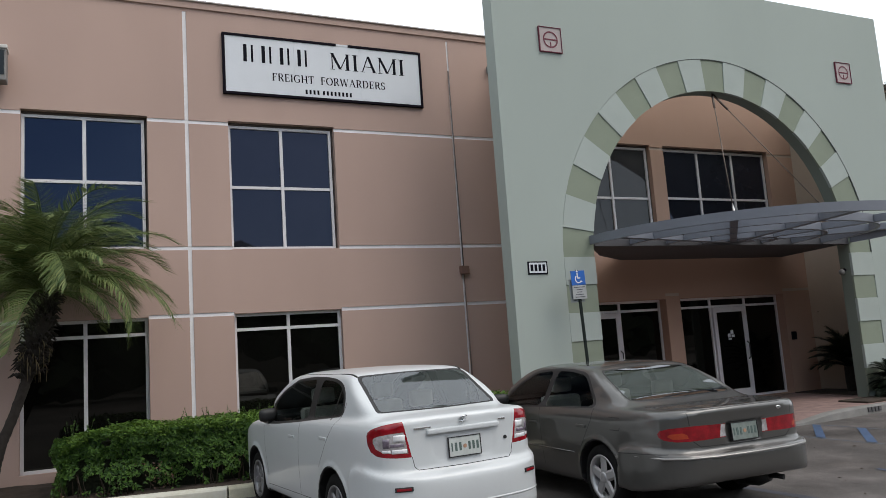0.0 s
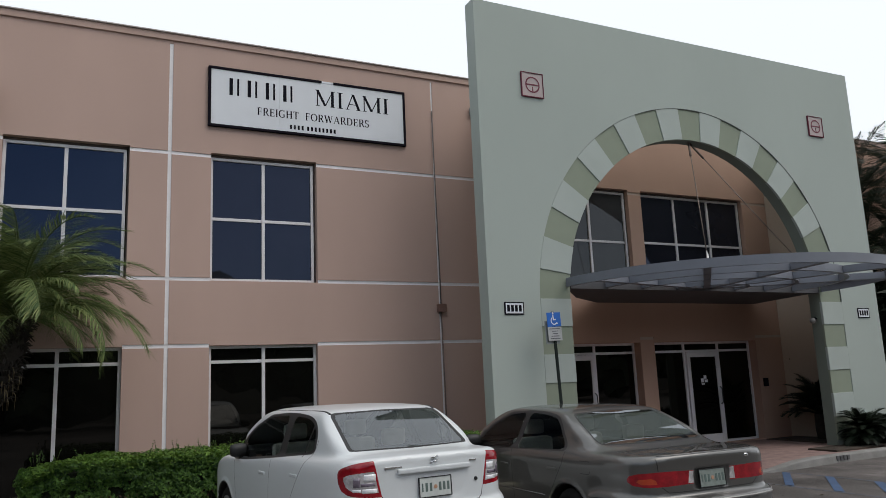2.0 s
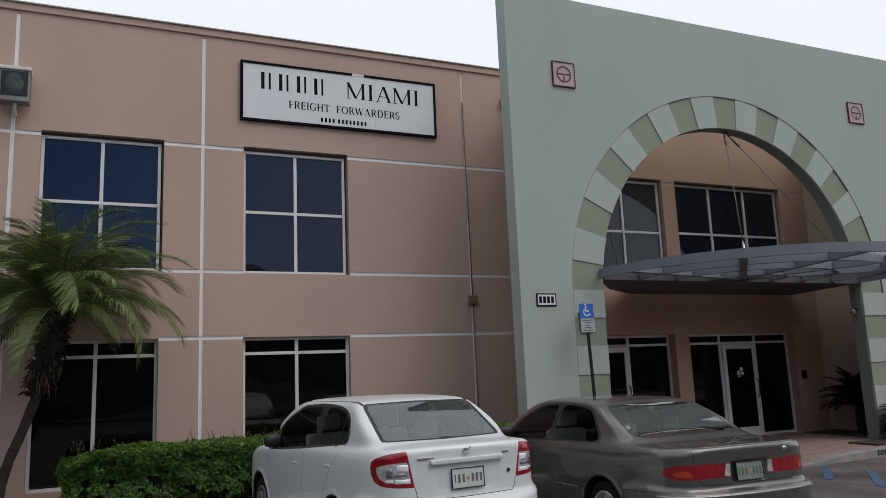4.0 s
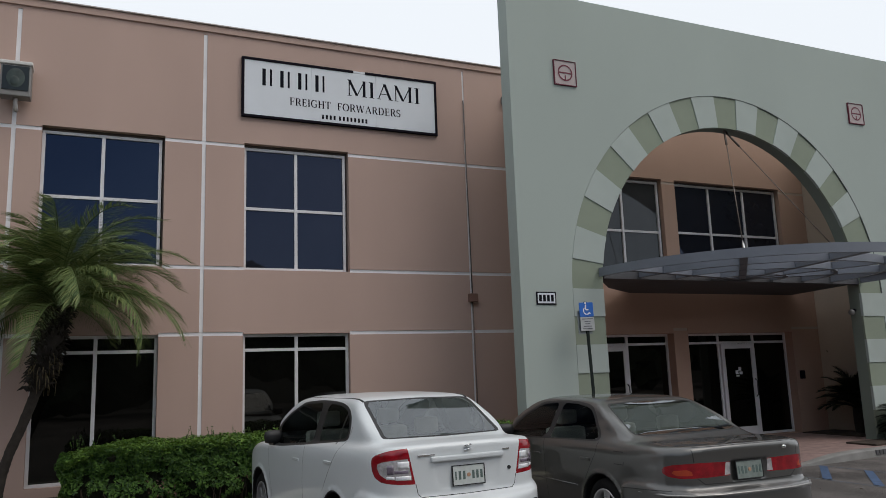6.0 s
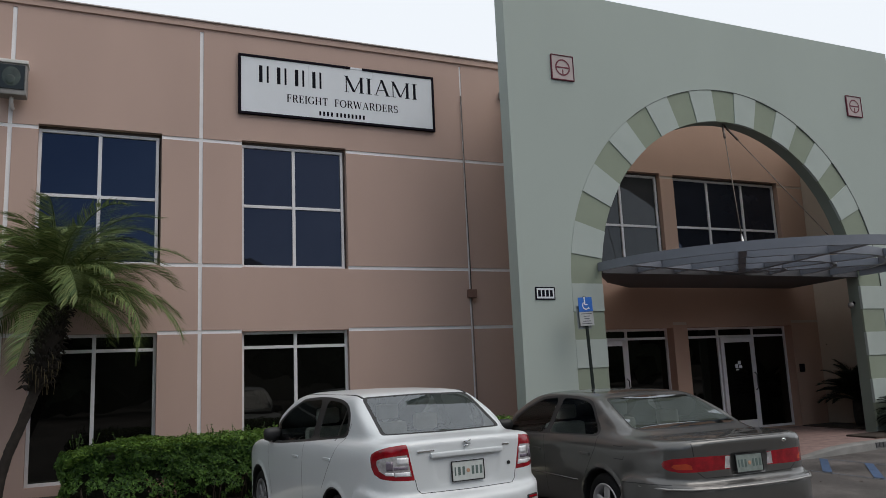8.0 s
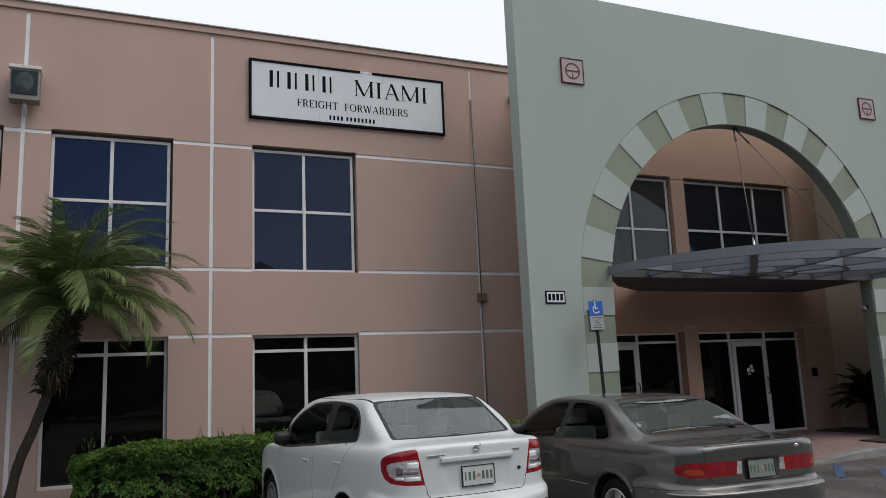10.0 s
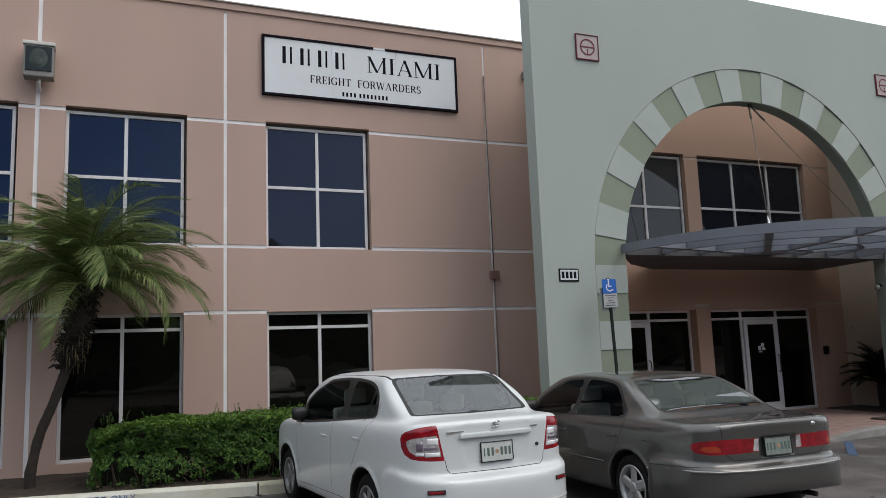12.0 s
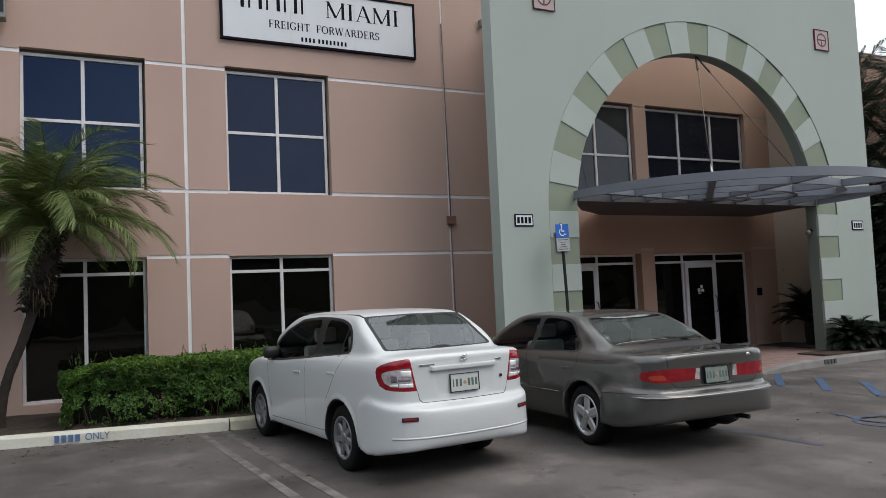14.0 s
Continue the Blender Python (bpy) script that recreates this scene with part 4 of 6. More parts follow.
    for s in (-1, 1):
        bm = bmesh.new()
        y = sh.rear(s * 0.61, 0.575) + 0.006
        box(bm, -0.075, 0.075, -0.012, 0.02, -0.018, 0.018, 0.006)
        bm.transform(pose(s * 0.61, y, 0.58, 0, 0, s * 24))
        reflector = part("reflector_pocket", bm, M_TRIM, car, "dark pocket of the bumper reflector")
        bm = bmesh.new()
        box(bm, -0.06, 0.06, -0.016, 0.0, -0.011, 0.009, 0.004)
        bm.transform(pose(s * 0.61, y, 0.58, 0, 0, s * 24))
        part("reflector", bm, M_LAMPRED, reflector, "red bumper reflector")
    for s in (-1, 1):
        bm = bmesh.new()
        ys = [-0.02 + 1.5 * k / 20 for k in range(21)]
        tube(bm, [(s * (0.553 + 0.02 * min(1, k / 8)), y, sh.top(0.553 + 0.02 * min(1, k / 8), y) - 0.002) for k, y in enumerate(ys)], [0.012 - 0.007 * min(1, k / 6) for k in range(21)], 6)
        part("roof_gutter", bm, M_TRIM, car, "black strip in the roof gutter")
    bm = bmesh.new()
    xs = [-0.74 + 1.48 * k / 24 for k in range(25)]
    tube(bm, [(x, sh.rear(x, 0.405) + 0.004, 0.405 + 0.012 * abs(x)) for x in xs], 0.011, 6)
    part("bumper_crease", bm, M_CARWHITE, car)


def sedan_taupe():
    def regions(side, rear, front):
        belt = [(0.08, 0.975), (0.12, 1.05), (0.36, 1.265), (0.47, 1.315), (0.75, 1.345), (1.1, 1.355), (1.5, 1.33), (1.85, 1.185), (2.2, 0.96), (2.22, 0.90), (1.2, 0.945)]
        g1 = [(0.135, 0.988), (0.165, 1.045), (0.375, 1.235), (0.48, 1.288), (0.75, 1.318), (1.03, 1.328), (1.05, 0.962)]
        g2 = [(1.13, 1.328), (1.48, 1.302), (1.81, 1.165), (2.10, 0.965), (2.12, 0.925), (1.15, 0.96)]
        rw = [(0.0, 1.030), (0.57, 1.036), (0.625, 1.045), (0.632, 1.065), (0.575, 1.25), (0.545, 1.305), (0.50, 1.325), (0.0, 1.345)]
        rg = [(0.0, 1.038), (0.565, 1.044), (0.606, 1.052), (0.612, 1.07), (0.558, 1.245), (0.53, 1.295), (0.49, 1.314), (0.0, 1.333)]
        ws = [(0.0, 1.0), (0.66, 1.0), (0.55, 1.33), (0.0, 1.37)]
        tl = [(0.212, 0.722), (0.212, 0.838), (0.60, 0.848), (1.0, 0.84), (1.0, 0.71), (0.75, 0.712)]
        tw = [(0.212, 0.728), (0.212, 0.832), (0.262, 0.835), (0.275, 0.728)]
        to = [(0.60, 0.742), (0.61, 0.775), (0.65, 0.792), (0.735, 0.785), (0.75, 0.765), (0.72, 0.742)]

        ls = [(-1.3, 0.712), (-0.98, 0.718), (-0.90, 0.735), (-0.855, 0.762), (-0.848, 0.79), (-0.872, 0.815), (-0.94, 0.834), (-1.04, 0.845), (-1.3, 0.852)]

        def rim(c, n):
            return c.y < -0.72 and abs(n.z) < 0.8

        def corner(c, n):
            return rim(c, n) and in_poly(ls, c.y, c.z)

        def back(c, n):
            return c.y < -0.3 and n.y < -0.2 and n.z < 0.7

        def low(c, n):
            return abs(n.z) < 0.9
        out = [("window_seal", soften(belt), 0, side), ("side_glass", soften(g1), 0, side), ("side_glass", soften(g2), 0, side), ("window_seal", rw, 1, rear), ("rear_glass", rg, 1, rear),
               ("windscreen", ws, 1, front), ("", ls, 0, rim), ("tail_lamp", tl, 1, corner), ("lamp_clear", tw, 1, corner), ("lamp_orange", to, 1, corner)]
        for a, b in (((0.0, 0.655), (0.49, 0.662)), ((0.49, 0.662), (0.56, 0.715)), ((0.585, 0.85), (0.60, 0.98))):
            out.append(("seam", strip((a, b), 0.008), 1, back))
        for a, b in (((1.10, 0.32), (1.13, 0.985)), ((2.10, 0.36), (2.15, 0.95)), ((0.30, 0.60), (0.10, 0.86)), ((0.10, 0.86), (0.085, 0.975)), ((0.30, 0.60), (0.36, 0.45)), ((-0.20, 0.905), (-0.36, 0.905)), ((-0.22, 0.79), (-0.36, 0.79)), ((-0.36, 0.79), (-0.375, 0.82)), ((-0.95, 0.618), (-0.36, 0.60))):
            out.append(("seam", strip((a, b), 0.008), 0, side))
        return out
    spec = dict(
        side=[(-0.92, 0.32), (-1.03, 0.45), (-1.055, 0.62), (-1.06, 0.75), (-1.075, 0.88), (-1.095, 0.962), (-1.085, 0.985), (-1.04, 0.991), (-0.7, 0.998), (-0.38, 1.015), (0.0, 1.005), (1.0, 0.97), (2.2, 0.945), (2.7, 0.93), (3.2, 0.86), (3.46, 0.75), (3.57, 0.58), (3.57, 0.38),
              (3.48, 0.22), (3.0, 0.2), (0.6, 0.19), (0.35, 0.21), (-0.5, 0.31)],
        front=[(0.0, 0.17), (0.72, 0.19), (0.82, 0.25), (0.865, 0.42), (0.882, 0.60), (0.884, 0.75), (0.870, 0.86), (0.835, 0.935), (0.77, 0.98), (0.62, 1.0), (0.0, 1.016)],
        plan=[(0.0, -1.105), (0.40, -1.09), (0.64, -1.02), (0.78, -0.88), (0.86, -0.5), (0.884, 0.2), (0.886, 1.3), (0.88, 2.3), (0.85, 2.95), (0.72, 3.4), (0.42, 3.56), (0.0, 3.6)],
        cabin_side=[(-0.42, 0.96), (-0.27, 1.030), (-0.08, 1.128), (0.13, 1.232), (0.30, 1.310), (0.44, 1.355), (0.75, 1.397), (1.15, 1.415), (1.5, 1.395), (1.8, 1.30), (2.15, 1.11), (2.45, 0.955), (2.45, 0.85), (-0.4, 0.85)],
        cabin_front=[(0.0, 0.80), (0.80, 0.85), (0.815, 0.94), (0.785, 1.0), (0.71, 1.15), (0.64, 1.28), (0.59, 1.345), (0.50, 1.385), (0.32, 1.407), (0.0, 1.420)],
        cabin_plan=[(0.0, -0.47), (0.35, -0.45), (0.60, -0.37), (0.71, -0.2), (0.78, 0.2), (0.82, 0.8), (0.82, 1.6), (0.76, 2.1), (0.50, 2.4), (0.0, 2.48)],
        bumpers=[([(-0.36, 0.29), (-0.98, 0.335), (-1.11, 0.365), (-1.145, 0.43), (-1.158, 0.52), (-1.155, 0.575), (-1.125, 0.602), (-1.05, 0.612), (-0.36, 0.612)],
                  [(0.0, -1.17), (0.40, -1.155), (0.68, -1.075), (0.82, -0.90), (0.885, -0.55), (0.893, -0.36), (0.0, -0.33)])],
        wells=[(0.0, 0.32, 0.352, 0.6), (2.67, 0.32, 0.352, 0.6)], fillet=0.12,
        recess=[([(0.0, 0.668), (0.195, 0.672), (0.205, 0.845), (0.0, 0.845)], -1.035)],
        rear_y=0.5, regions=regions, paint=M_CARTAUPE, glass=M_TINTGLASS, R=0.315, wb=2.67, track=0.84, rim=0.213, spokes=5, style="alloy", belt=0.98, mirror=(2.0, 0.93),
        mirror_mat=M_TRIM, handles=[(0.28, 0.795), (1.28, 0.775)])
    car, sh = build_car("taupe_sedan", "taupe metallic four-door sedan parked in a bay", pose(4.085, -6.45, 0, 0, 0, -2.1) @ Matrix.Scale(1.035, 4), spec)
    bm = bmesh.new()
    xs = [-0.57 + 1.14 * k / 20 for k in range(21)]
    edge = [sh.rear(x, 0.972) + 0.016 for x in xs]
    tube(bm, [(x, y, sh.top(x, y + 0.004) - 0.001) for x, y in zip(xs, edge)], 0.0065, 8)
    part("boot_lid_lip", bm, M_CARTAUPE, car)
    # the shade on this plate is put into its darker face colour
    number_plate(car, sh, 0, 0.757, -4, 0.96, mat("plate_shaded", (0.20, 0.235, 0.215), 0.5, vary=0.25, scale=20))
    bm = bmesh.new()
    y = sh.rear(0.4, 0.925)
    bmesh.ops.create_uvsphere(bm, u_segments=12, v_segments=8, radius=0.022, matrix=pose(0.42, y, 0.925) @ Matrix.Diagonal((1.2, 0.4, 0.8, 1)))
    part("emblem", bm, M_BRIGHT, car, "small chrome emblem")
    bm = bmesh.new()
    line = [(-0.86, -0.36), (-0.852, -0.6), (-0.80, -0.93), (-0.66, -1.075), (-0.4, -1.145), (0, -1.16)]
    line = line + [(-x, y) for x, y in reversed(line[:-1])]
    tube(bm, [(x * 1.02, y - 0.014, 0.583) for x, y in line], 0.010, 8)
    part("bumper_moulding", bm, mat("dull_bright_strip", (0.34, 0.33, 0.32), 0.35, metal=0.6), car, "bright strip along the bumper")
    bm = bmesh.new()
    tube(bm, [(0.38, -0.5, 0.27), (0.40, -0.75, 0.28), (0.43, -0.86, 0.285)], [0.10, 0.10, 0.05], 14)
    tube(bm, [(0.43, -0.86, 0.285), (0.44, -0.94, 0.29), (0.455, -1.0, 0.285)], 0.024, 12)
    part("exhaust_pipe", bm, M_TRIM, car)
    for s in (-1, 1):
        bm = bmesh.new()
        xs = [-sh.flank(y, 0.52) * s for y in (0.45, 1.0, 1.6, 2.2)]
        tube(bm, [(x, y, 0.52) for x, y in zip(xs, (0.45, 1.0, 1.6, 2.2))], 0.007, 6)
        part("side_moulding", bm, M_CARTAUPE, car)


sedan_white()
sedan_taupe()


# ---- kerbs, beds and paving ----
def kerb(name, line, top, width, material, label, tops=None):
    """A kerb along a line: a vertical face, a rounded edge and a flat top."""
    bm = bmesh.new()
    rows = []
    for i, (x, y) in enumerate(line):
        a, b = Vector(line[max(i - 1, 0)]), Vector(line[min(i + 1, len(line) - 1)])
        d = (b - a).normalized()
        nrm = Vector((-d.y, d.x))
        h = tops[i] if tops else top
        rows.append([bm.verts.new((x + nrm.x * o, y + nrm.y * o, z)) for o, z in ((0, -0.02), (0.012, h * 0.8), (0.03, h - 0.006), (0.05, h), (width, h), (width, -0.02))])
    for r, s in zip(rows, rows[1:]):
        for k in range(5):
            bm.faces.new((r[k], s[k], s[k + 1], r[k + 1]))
    bm.faces.new(rows[0])
    bm.faces.new(list(reversed(rows[-1])))
    return solid(name, bm, material, label, "kerb", kind="structure")


def along(line, step):
    """The line cut into short steps."""
    out = []
    for a, b in zip(line, line[1:]):
        n = max(1, round(math.dist(a, b) / step))
        out += [(a[0] + (b[0] - a[0]) * k / n, a[1] + (b[1] - a[1]) * k / n) for k in range(n)]
    return [*out, line[-1]]


KERB = [(-9.0, -0.72), (-2.62, -2.05), (0.10, -2.64), (2.6, -2.85), (5.3, -2.95)]
cut = 0.10
for i, seg in enumerate(([(-9.0, -0.72), (-2.62, -2.05), (cut - 0.012, -2.635)], [(cut + 0.012, -2.645), (2.6, -2.85), (5.3, -2.95)])):
    kerb("kerb", along(seg, 0.5), 0.15, 0.19, M_KERB if i == 0 else mat("yellowed_kerb", (0.56, 0.53, 0.40), 0.85, vary=0.25, scale=5, bump=0.35), "worn painted concrete kerb edging the planting bed")
kline = along([(9.0, -3.25), (9.55, -3.42), (10.3, -3.38), (11.2, -3.3), (12.5, -3.25), (14.0, -3.25), (16.0, -3.15), (24, -2.75)], 0.4)
kerb("kerb", kline, 0.15, 0.18, M_CONC, "bare concrete kerb in front of the entrance", tops=[min(0.15, 0.012 + 0.115 * max(0, x - 9.25)) for x, y in kline])
bm = bmesh.new()
nx, ny = 70, 12
grid = []
for i in range(nx + 1):
    x = -9 + 14.3 * i / nx
    ky = np.interp(x, [p[0] for p in KERB], [p[1] for p in KERB]) + 0.17
    grid.append([bm.verts.new((x, ky + (0.01 - ky) * j / ny, 0.115 + 0.05 * noise.noise((x * 2.1, j * 0.9, 0)) * (0 < j) + 0.05 * j / ny)) for j in range(ny + 1)])
for i in range(nx):
    for j in range(ny):
        bm.faces.new((grid[i][j], grid[i + 1][j], grid[i + 1][j + 1], grid[i][j + 1])).smooth = True
solid("planting_bed", bm, M_SOIL, "dark mulch bed between kerb and wall", "soil", kind="structure")
bm = bmesh.new()
vs = [(5.3, -2.9, 0.012), (9.3, -3.2, 0.012), (10.4, -3.22, 0.13), (12.5, -3.1, 0.13), (16, -3.0, 0.13), (24, -2.6, 0.13), (24, 0, 0.15), (5.3, 0, 0.15)]
mid = bm.verts.new((9.3, -1.9, 0.14))
ring_v = [bm.verts.new(v) for v in vs]
for a, b in zip(ring_v, ring_v[1:] + ring_v[:1]):
    bm.faces.new((a, b, mid))
solid("pavement", bm, M_BRICKRED, "red paved walk in front of the entrance", "pavement", kind="structure")
bm = bmesh.new()
box(bm, 11.9, 20, -2.9, -2.25, 0.0, 0.17, 0.02)
box(bm, 13.2, 14.9, -1.6, -0.1, 0.0, 0.17, 0.02)
solid("planting_bed_entrance", bm, M_SOIL, "dark mulch bed beside the arch", "soil", kind="structure")


def painted(name, pts, z, material, label):
    bm = bmesh.new()
    quad(bm, [(x, y, z) for x, y in pts])
    return solid(name, bm, material, label, "road marking", kind="structure")


for x0 in (-0.33, -0.02):
    painted("bay_line", [(x0 + 0.29, -9.4), (x0 + 0.39, -9.4), (x0 + 0.10, -2.7), (x0, -2.66)], 0.004, M_LINE, "faded white double line between parking bays")
for x0 in (8.42, 9.70):
    painted("bay_line", [(x0, -10), (x0 + 0.05, -10), (x0 + 0.05, -3.6), (x0, -3.6)], 0.004, mat("dark_line", (0.09, 0.10, 0.12), 0.9, vary=0.3), "thin dark line edging the access aisle")
for k in range(8):
    y0 = -3.48 - 0.84 * k
    painted("aisle_stripe", [(9.68, y0), (9.68, y0 - 0.16), (8.49, y0 - 1.23), (8.49, y0 - 1.06)], 0.008, M_BLUE, "blue diagonal stripe of the access aisle")
painted("bay_line", [(5.0, -7.95), (5.13, -7.95), (5.03, -6.2), (4.90, -6.2)], 0.004, mat("faded_blue_paint", (0.068, 0.07, 0.088), 0.9, vary=0.5, scale=3), "faded blue bay line")
# wheelchair symbol on the ground
bm = bmesh.new()
SYM = [[(6.78, -6.78), (6.73, -7.14)], [(6.75, -7.0), (6.58, -7.35), (6.62, -7.6)], [(6.62, -7.6), (6.88, -7.75), (6.92, -8.1)], [(6.70, -7.22), (6.98, -7.3), (7.0, -7.6)]]
level = 0.006
for line in SYM:
    for (ax, ay), (bx, by) in zip(line, line[1:]):
        quad(bm, [(*p, level) for p in strip(((ax, ay), (bx, by)), 0.075)])
        level += 0.002
for k in range(14):
    a, b = math.pi * (0.55 + 1.1 * k / 14), math.pi * (0.55 + 1.1 * (k + 1) / 14)
    quad(bm, [(6.72 + r * math.cos(t), -7.55 + r * math.sin(t), 0.005) for t, r in ((a, 0.30), (b, 0.30), (b, 0.37), (a, 0.37))])
solid("wheelchair_symbol", bm, mat("worn_blue_paint", (0.062, 0.08, 0.13), 0.9, vary=0.6, scale=8), "worn blue wheelchair symbol painted on the asphalt", "road marking", kind="structure")

# lettering on the kerb
kd = math.degrees(math.atan2(-2.64 + 2.05, 0.10 + 2.62))
kt = empty("kerb_lettering", pose(-1.69, -2.262, 0.075, 0, 0, kd), "faded blue stencilled lettering on the kerb face", "lettering")
for k in range(4):
    bm = bmesh.new()
    box(bm, -0.335 + 0.082 * k, -0.335 + 0.082 * k + 0.055, -0.008, 0.004, -0.045, 0.045)
    part("letter_block", bm, M_STENCIL, kt)
words("letters", "ONLY", 0.13, pose(0.175, -0.006, 0.0, 90), M_STENCIL, kt, 0.85)
M_BAR = mat("faded_stencil", (0.10, 0.098, 0.10), 0.9, vary=0.4, scale=20)
nb = empty("kerb_number", pose(11.55, -3.278, 0.08, 0, 0, 2), "dark stencilled bars on the kerb face", "lettering")
for k in range(4):
    bm = bmesh.new()
    box(bm, -0.19 + 0.1 * k, -0.19 + 0.1 * k + 0.07, -0.02, 0.01, -0.04, 0.045)
    part("number_bar", bm, M_BAR, nb)

# ---- wall sign ----
SX0, SX1, SZ0, SZ1 = 0.615, 4.365, 6.345, 7.455
sign = empty("wall_sign", pose((SX0 + SX1) / 2, 0, SZ0), "white company sign board with a black frame on the wall", "sign")
si = sign.matrix_basis.inverted()


def sbox(name, a, b, c, d, y0, y1, m, bev=0.004, parent=None, label=""):
    bm = bmesh.new()
    box(bm, a, b, y0, y1, c, d, bev)
    bm.transform(si)
    return part(name, bm, m, parent or sign, label)


panel_b = [SX0 + 0.04, 1.87, 3.11, SX1 - 0.04]
panels = [sbox("panel", a + 0.001, b - 0.001, SZ0 + 0.04, SZ1 - 0.04, -0.045, -0.001, M_SIGN, 0.002) for a, b in zip(panel_b, panel_b[1:])]
sbox("frame_bottom", SX0, SX1, SZ0, SZ0 + 0.045, -0.06, -0.001, M_BLACK)
sbox("frame_top", SX0, 2.67, SZ1 - 0.045, SZ1, -0.06, -0.001, M_BLACK)
sbox("frame_top", 2.90, SX1, SZ1 - 0.045, SZ1, -0.06, -0.001, M_BLACK)
sbox("frame_patch", 2.67, 2.90, SZ1 - 0.04, SZ1 - 0.004, -0.05, -0.001, M_SIGN, 0.002, None, "white patch where the frame strip is missing")
sbox("frame_side", SX0, SX0 + 0.045, SZ0 + 0.045, SZ1 - 0.045, -0.06, -0.001, M_BLACK)
sbox("frame_side", SX1 - 0.045, SX1, SZ0 + 0.045, SZ1 - 0.045, -0.06, -0.001, M_BLACK)
for a in (0.955, 1.275, 1.60, 1.92):
    for w0, w1 in ((0.02, 0.08), (0.155, 0.19)):
        sbox("letter_bar", a + w0, a + w1, 6.955, 7.27, -0.049, -0.045, M_INK, 0)
SERIF = {
    "M": (1.06, [((0.10, 0), (0.10, 1), 0.05), ((0.10, 1), (0.52, 0.04), 0.13), ((0.94, 1), (0.52, 0.04), 0.05), ((0.92, 0), (0.92, 1), 0.13),
                 ((0, 0.015), (0.24, 0.015), 0.03), ((0.78, 0.015), (1.06, 0.015), 0.03), ((0, 0.985), (0.2, 0.985), 0.03), ((0.84, 0.985), (1.06, 0.985), 0.03)]),
    "I": (0.36, [((0.18, 0), (0.18, 1), 0.13), ((0.03, 0.015), (0.33, 0.015), 0.03), ((0.03, 0.985), (0.33, 0.985), 0.03)]),
    "A": (0.88, [((0.10, 0), (0.44, 1), 0.05), ((0.44, 1), (0.78, 0), 0.13), ((0.22, 0.34), (0.66, 0.34), 0.04), ((0, 0.015), (0.24, 0.015), 0.03), ((0.62, 0.015), (0.92, 0.015), 0.03)]),
}




def bow(cx, cz, rx, rz, a0, a1, thin, thick, n=10):
    """Strokes along an oval, thick at its sides and thin above and below."""
    out = []
    for k in range(n):
        t, u = math.radians(a0 + (a1 - a0) * k / n), math.radians(a0 + (a1 - a0) * (k + 1) / n)
        w = thin + (thick - thin) * abs(math.cos((t + u) / 2))
        out.append(((cx + rx * math.cos(t), cz + rz * math.sin(t)), (cx + rx * math.cos(u), cz + rz * math.sin(u)), w))
    return out


STEM = [((0.18, 0), (0.18, 1), 0.13), ((0.03, 0.015), (0.33, 0.015), 0.03), ((0.03, 0.985), (0.33, 0.985), 0.03)]
SERIF["F"] = (0.66, [*STEM, ((0.18, 0.975), (0.62, 0.975), 0.05), ((0.18, 0.52), (0.5, 0.52), 0.05), ((0.61, 1.0), (0.61, 0.76), 0.04), ((0.5, 0.64), (0.5, 0.40), 0.04)])
SERIF["E"] = (0.70, [*STEM, ((0.18, 0.975), (0.62, 0.975), 0.05), ((0.18, 0.025), (0.65, 0.025), 0.05), ((0.18, 0.52), (0.5, 0.52), 0.05), ((0.61, 1.0), (0.61, 0.76), 0.04), ((0.64, 0.0), (0.64, 0.26), 0.04), ((0.5, 0.64), (0.5, 0.40), 0.04)])
SERIF["R"] = (0.80, [*STEM, ((0.18, 0.975), (0.42, 0.975), 0.05), ((0.18, 0.50), (0.42, 0.50), 0.05), *bow(0.42, 0.737, 0.2, 0.237, -90, 90, 0.05, 0.13), ((0.42, 0.5), (0.74, 0.0), 0.13), ((0.62, 0.015), (0.82, 0.015), 0.03)])
SERIF["G"] = (0.88, [*bow(0.46, 0.5, 0.40, 0.48, 50, 310, 0.04, 0.13, 16), ((0.72, 0.06), (0.72, 0.44), 0.12), ((0.56, 0.44), (0.88, 0.44), 0.03), ((0.75, 0.98), (0.75, 0.72), 0.04)])
SERIF["H"] = (0.92, [*STEM, ((0.74, 0), (0.74, 1), 0.13), ((0.59, 0.015), (0.89, 0.015), 0.03), ((0.59, 0.985), (0.89, 0.985), 0.03), ((0.18, 0.52), (0.74, 0.52), 0.05)])
SERIF["T"] = (0.76, [((0.38, 0), (0.38, 1), 0.13), ((0.23, 0.015), (0.53, 0.015), 0.03), ((0.03, 0.975), (0.73, 0.975), 0.05), ((0.04, 1.0), (0.04, 0.76), 0.04), ((0.72, 1.0), (0.72, 0.76), 0.04)])
SERIF["O"] = (0.90, bow(0.45, 0.5, 0.39, 0.48, 0, 360, 0.04, 0.13, 24))
SERIF["D"] = (0.88, [*STEM, ((0.18, 0.975), (0.42, 0.975), 0.05), ((0.18, 0.025), (0.42, 0.025), 0.05), *bow(0.42, 0.5, 0.36, 0.475, -90, 90, 0.05, 0.13, 14)])
SERIF["W"] = (1.20, [((0.10, 1), (0.36, 0), 0.13), ((0.36, 0), (0.60, 1), 0.05), ((0.60, 1), (0.86, 0), 0.13), ((0.86, 0), (1.10, 1), 0.05), ((0, 0.985), (0.24, 0.985), 0.03), ((0.98, 0.985), (1.2, 0.985), 0.03)])
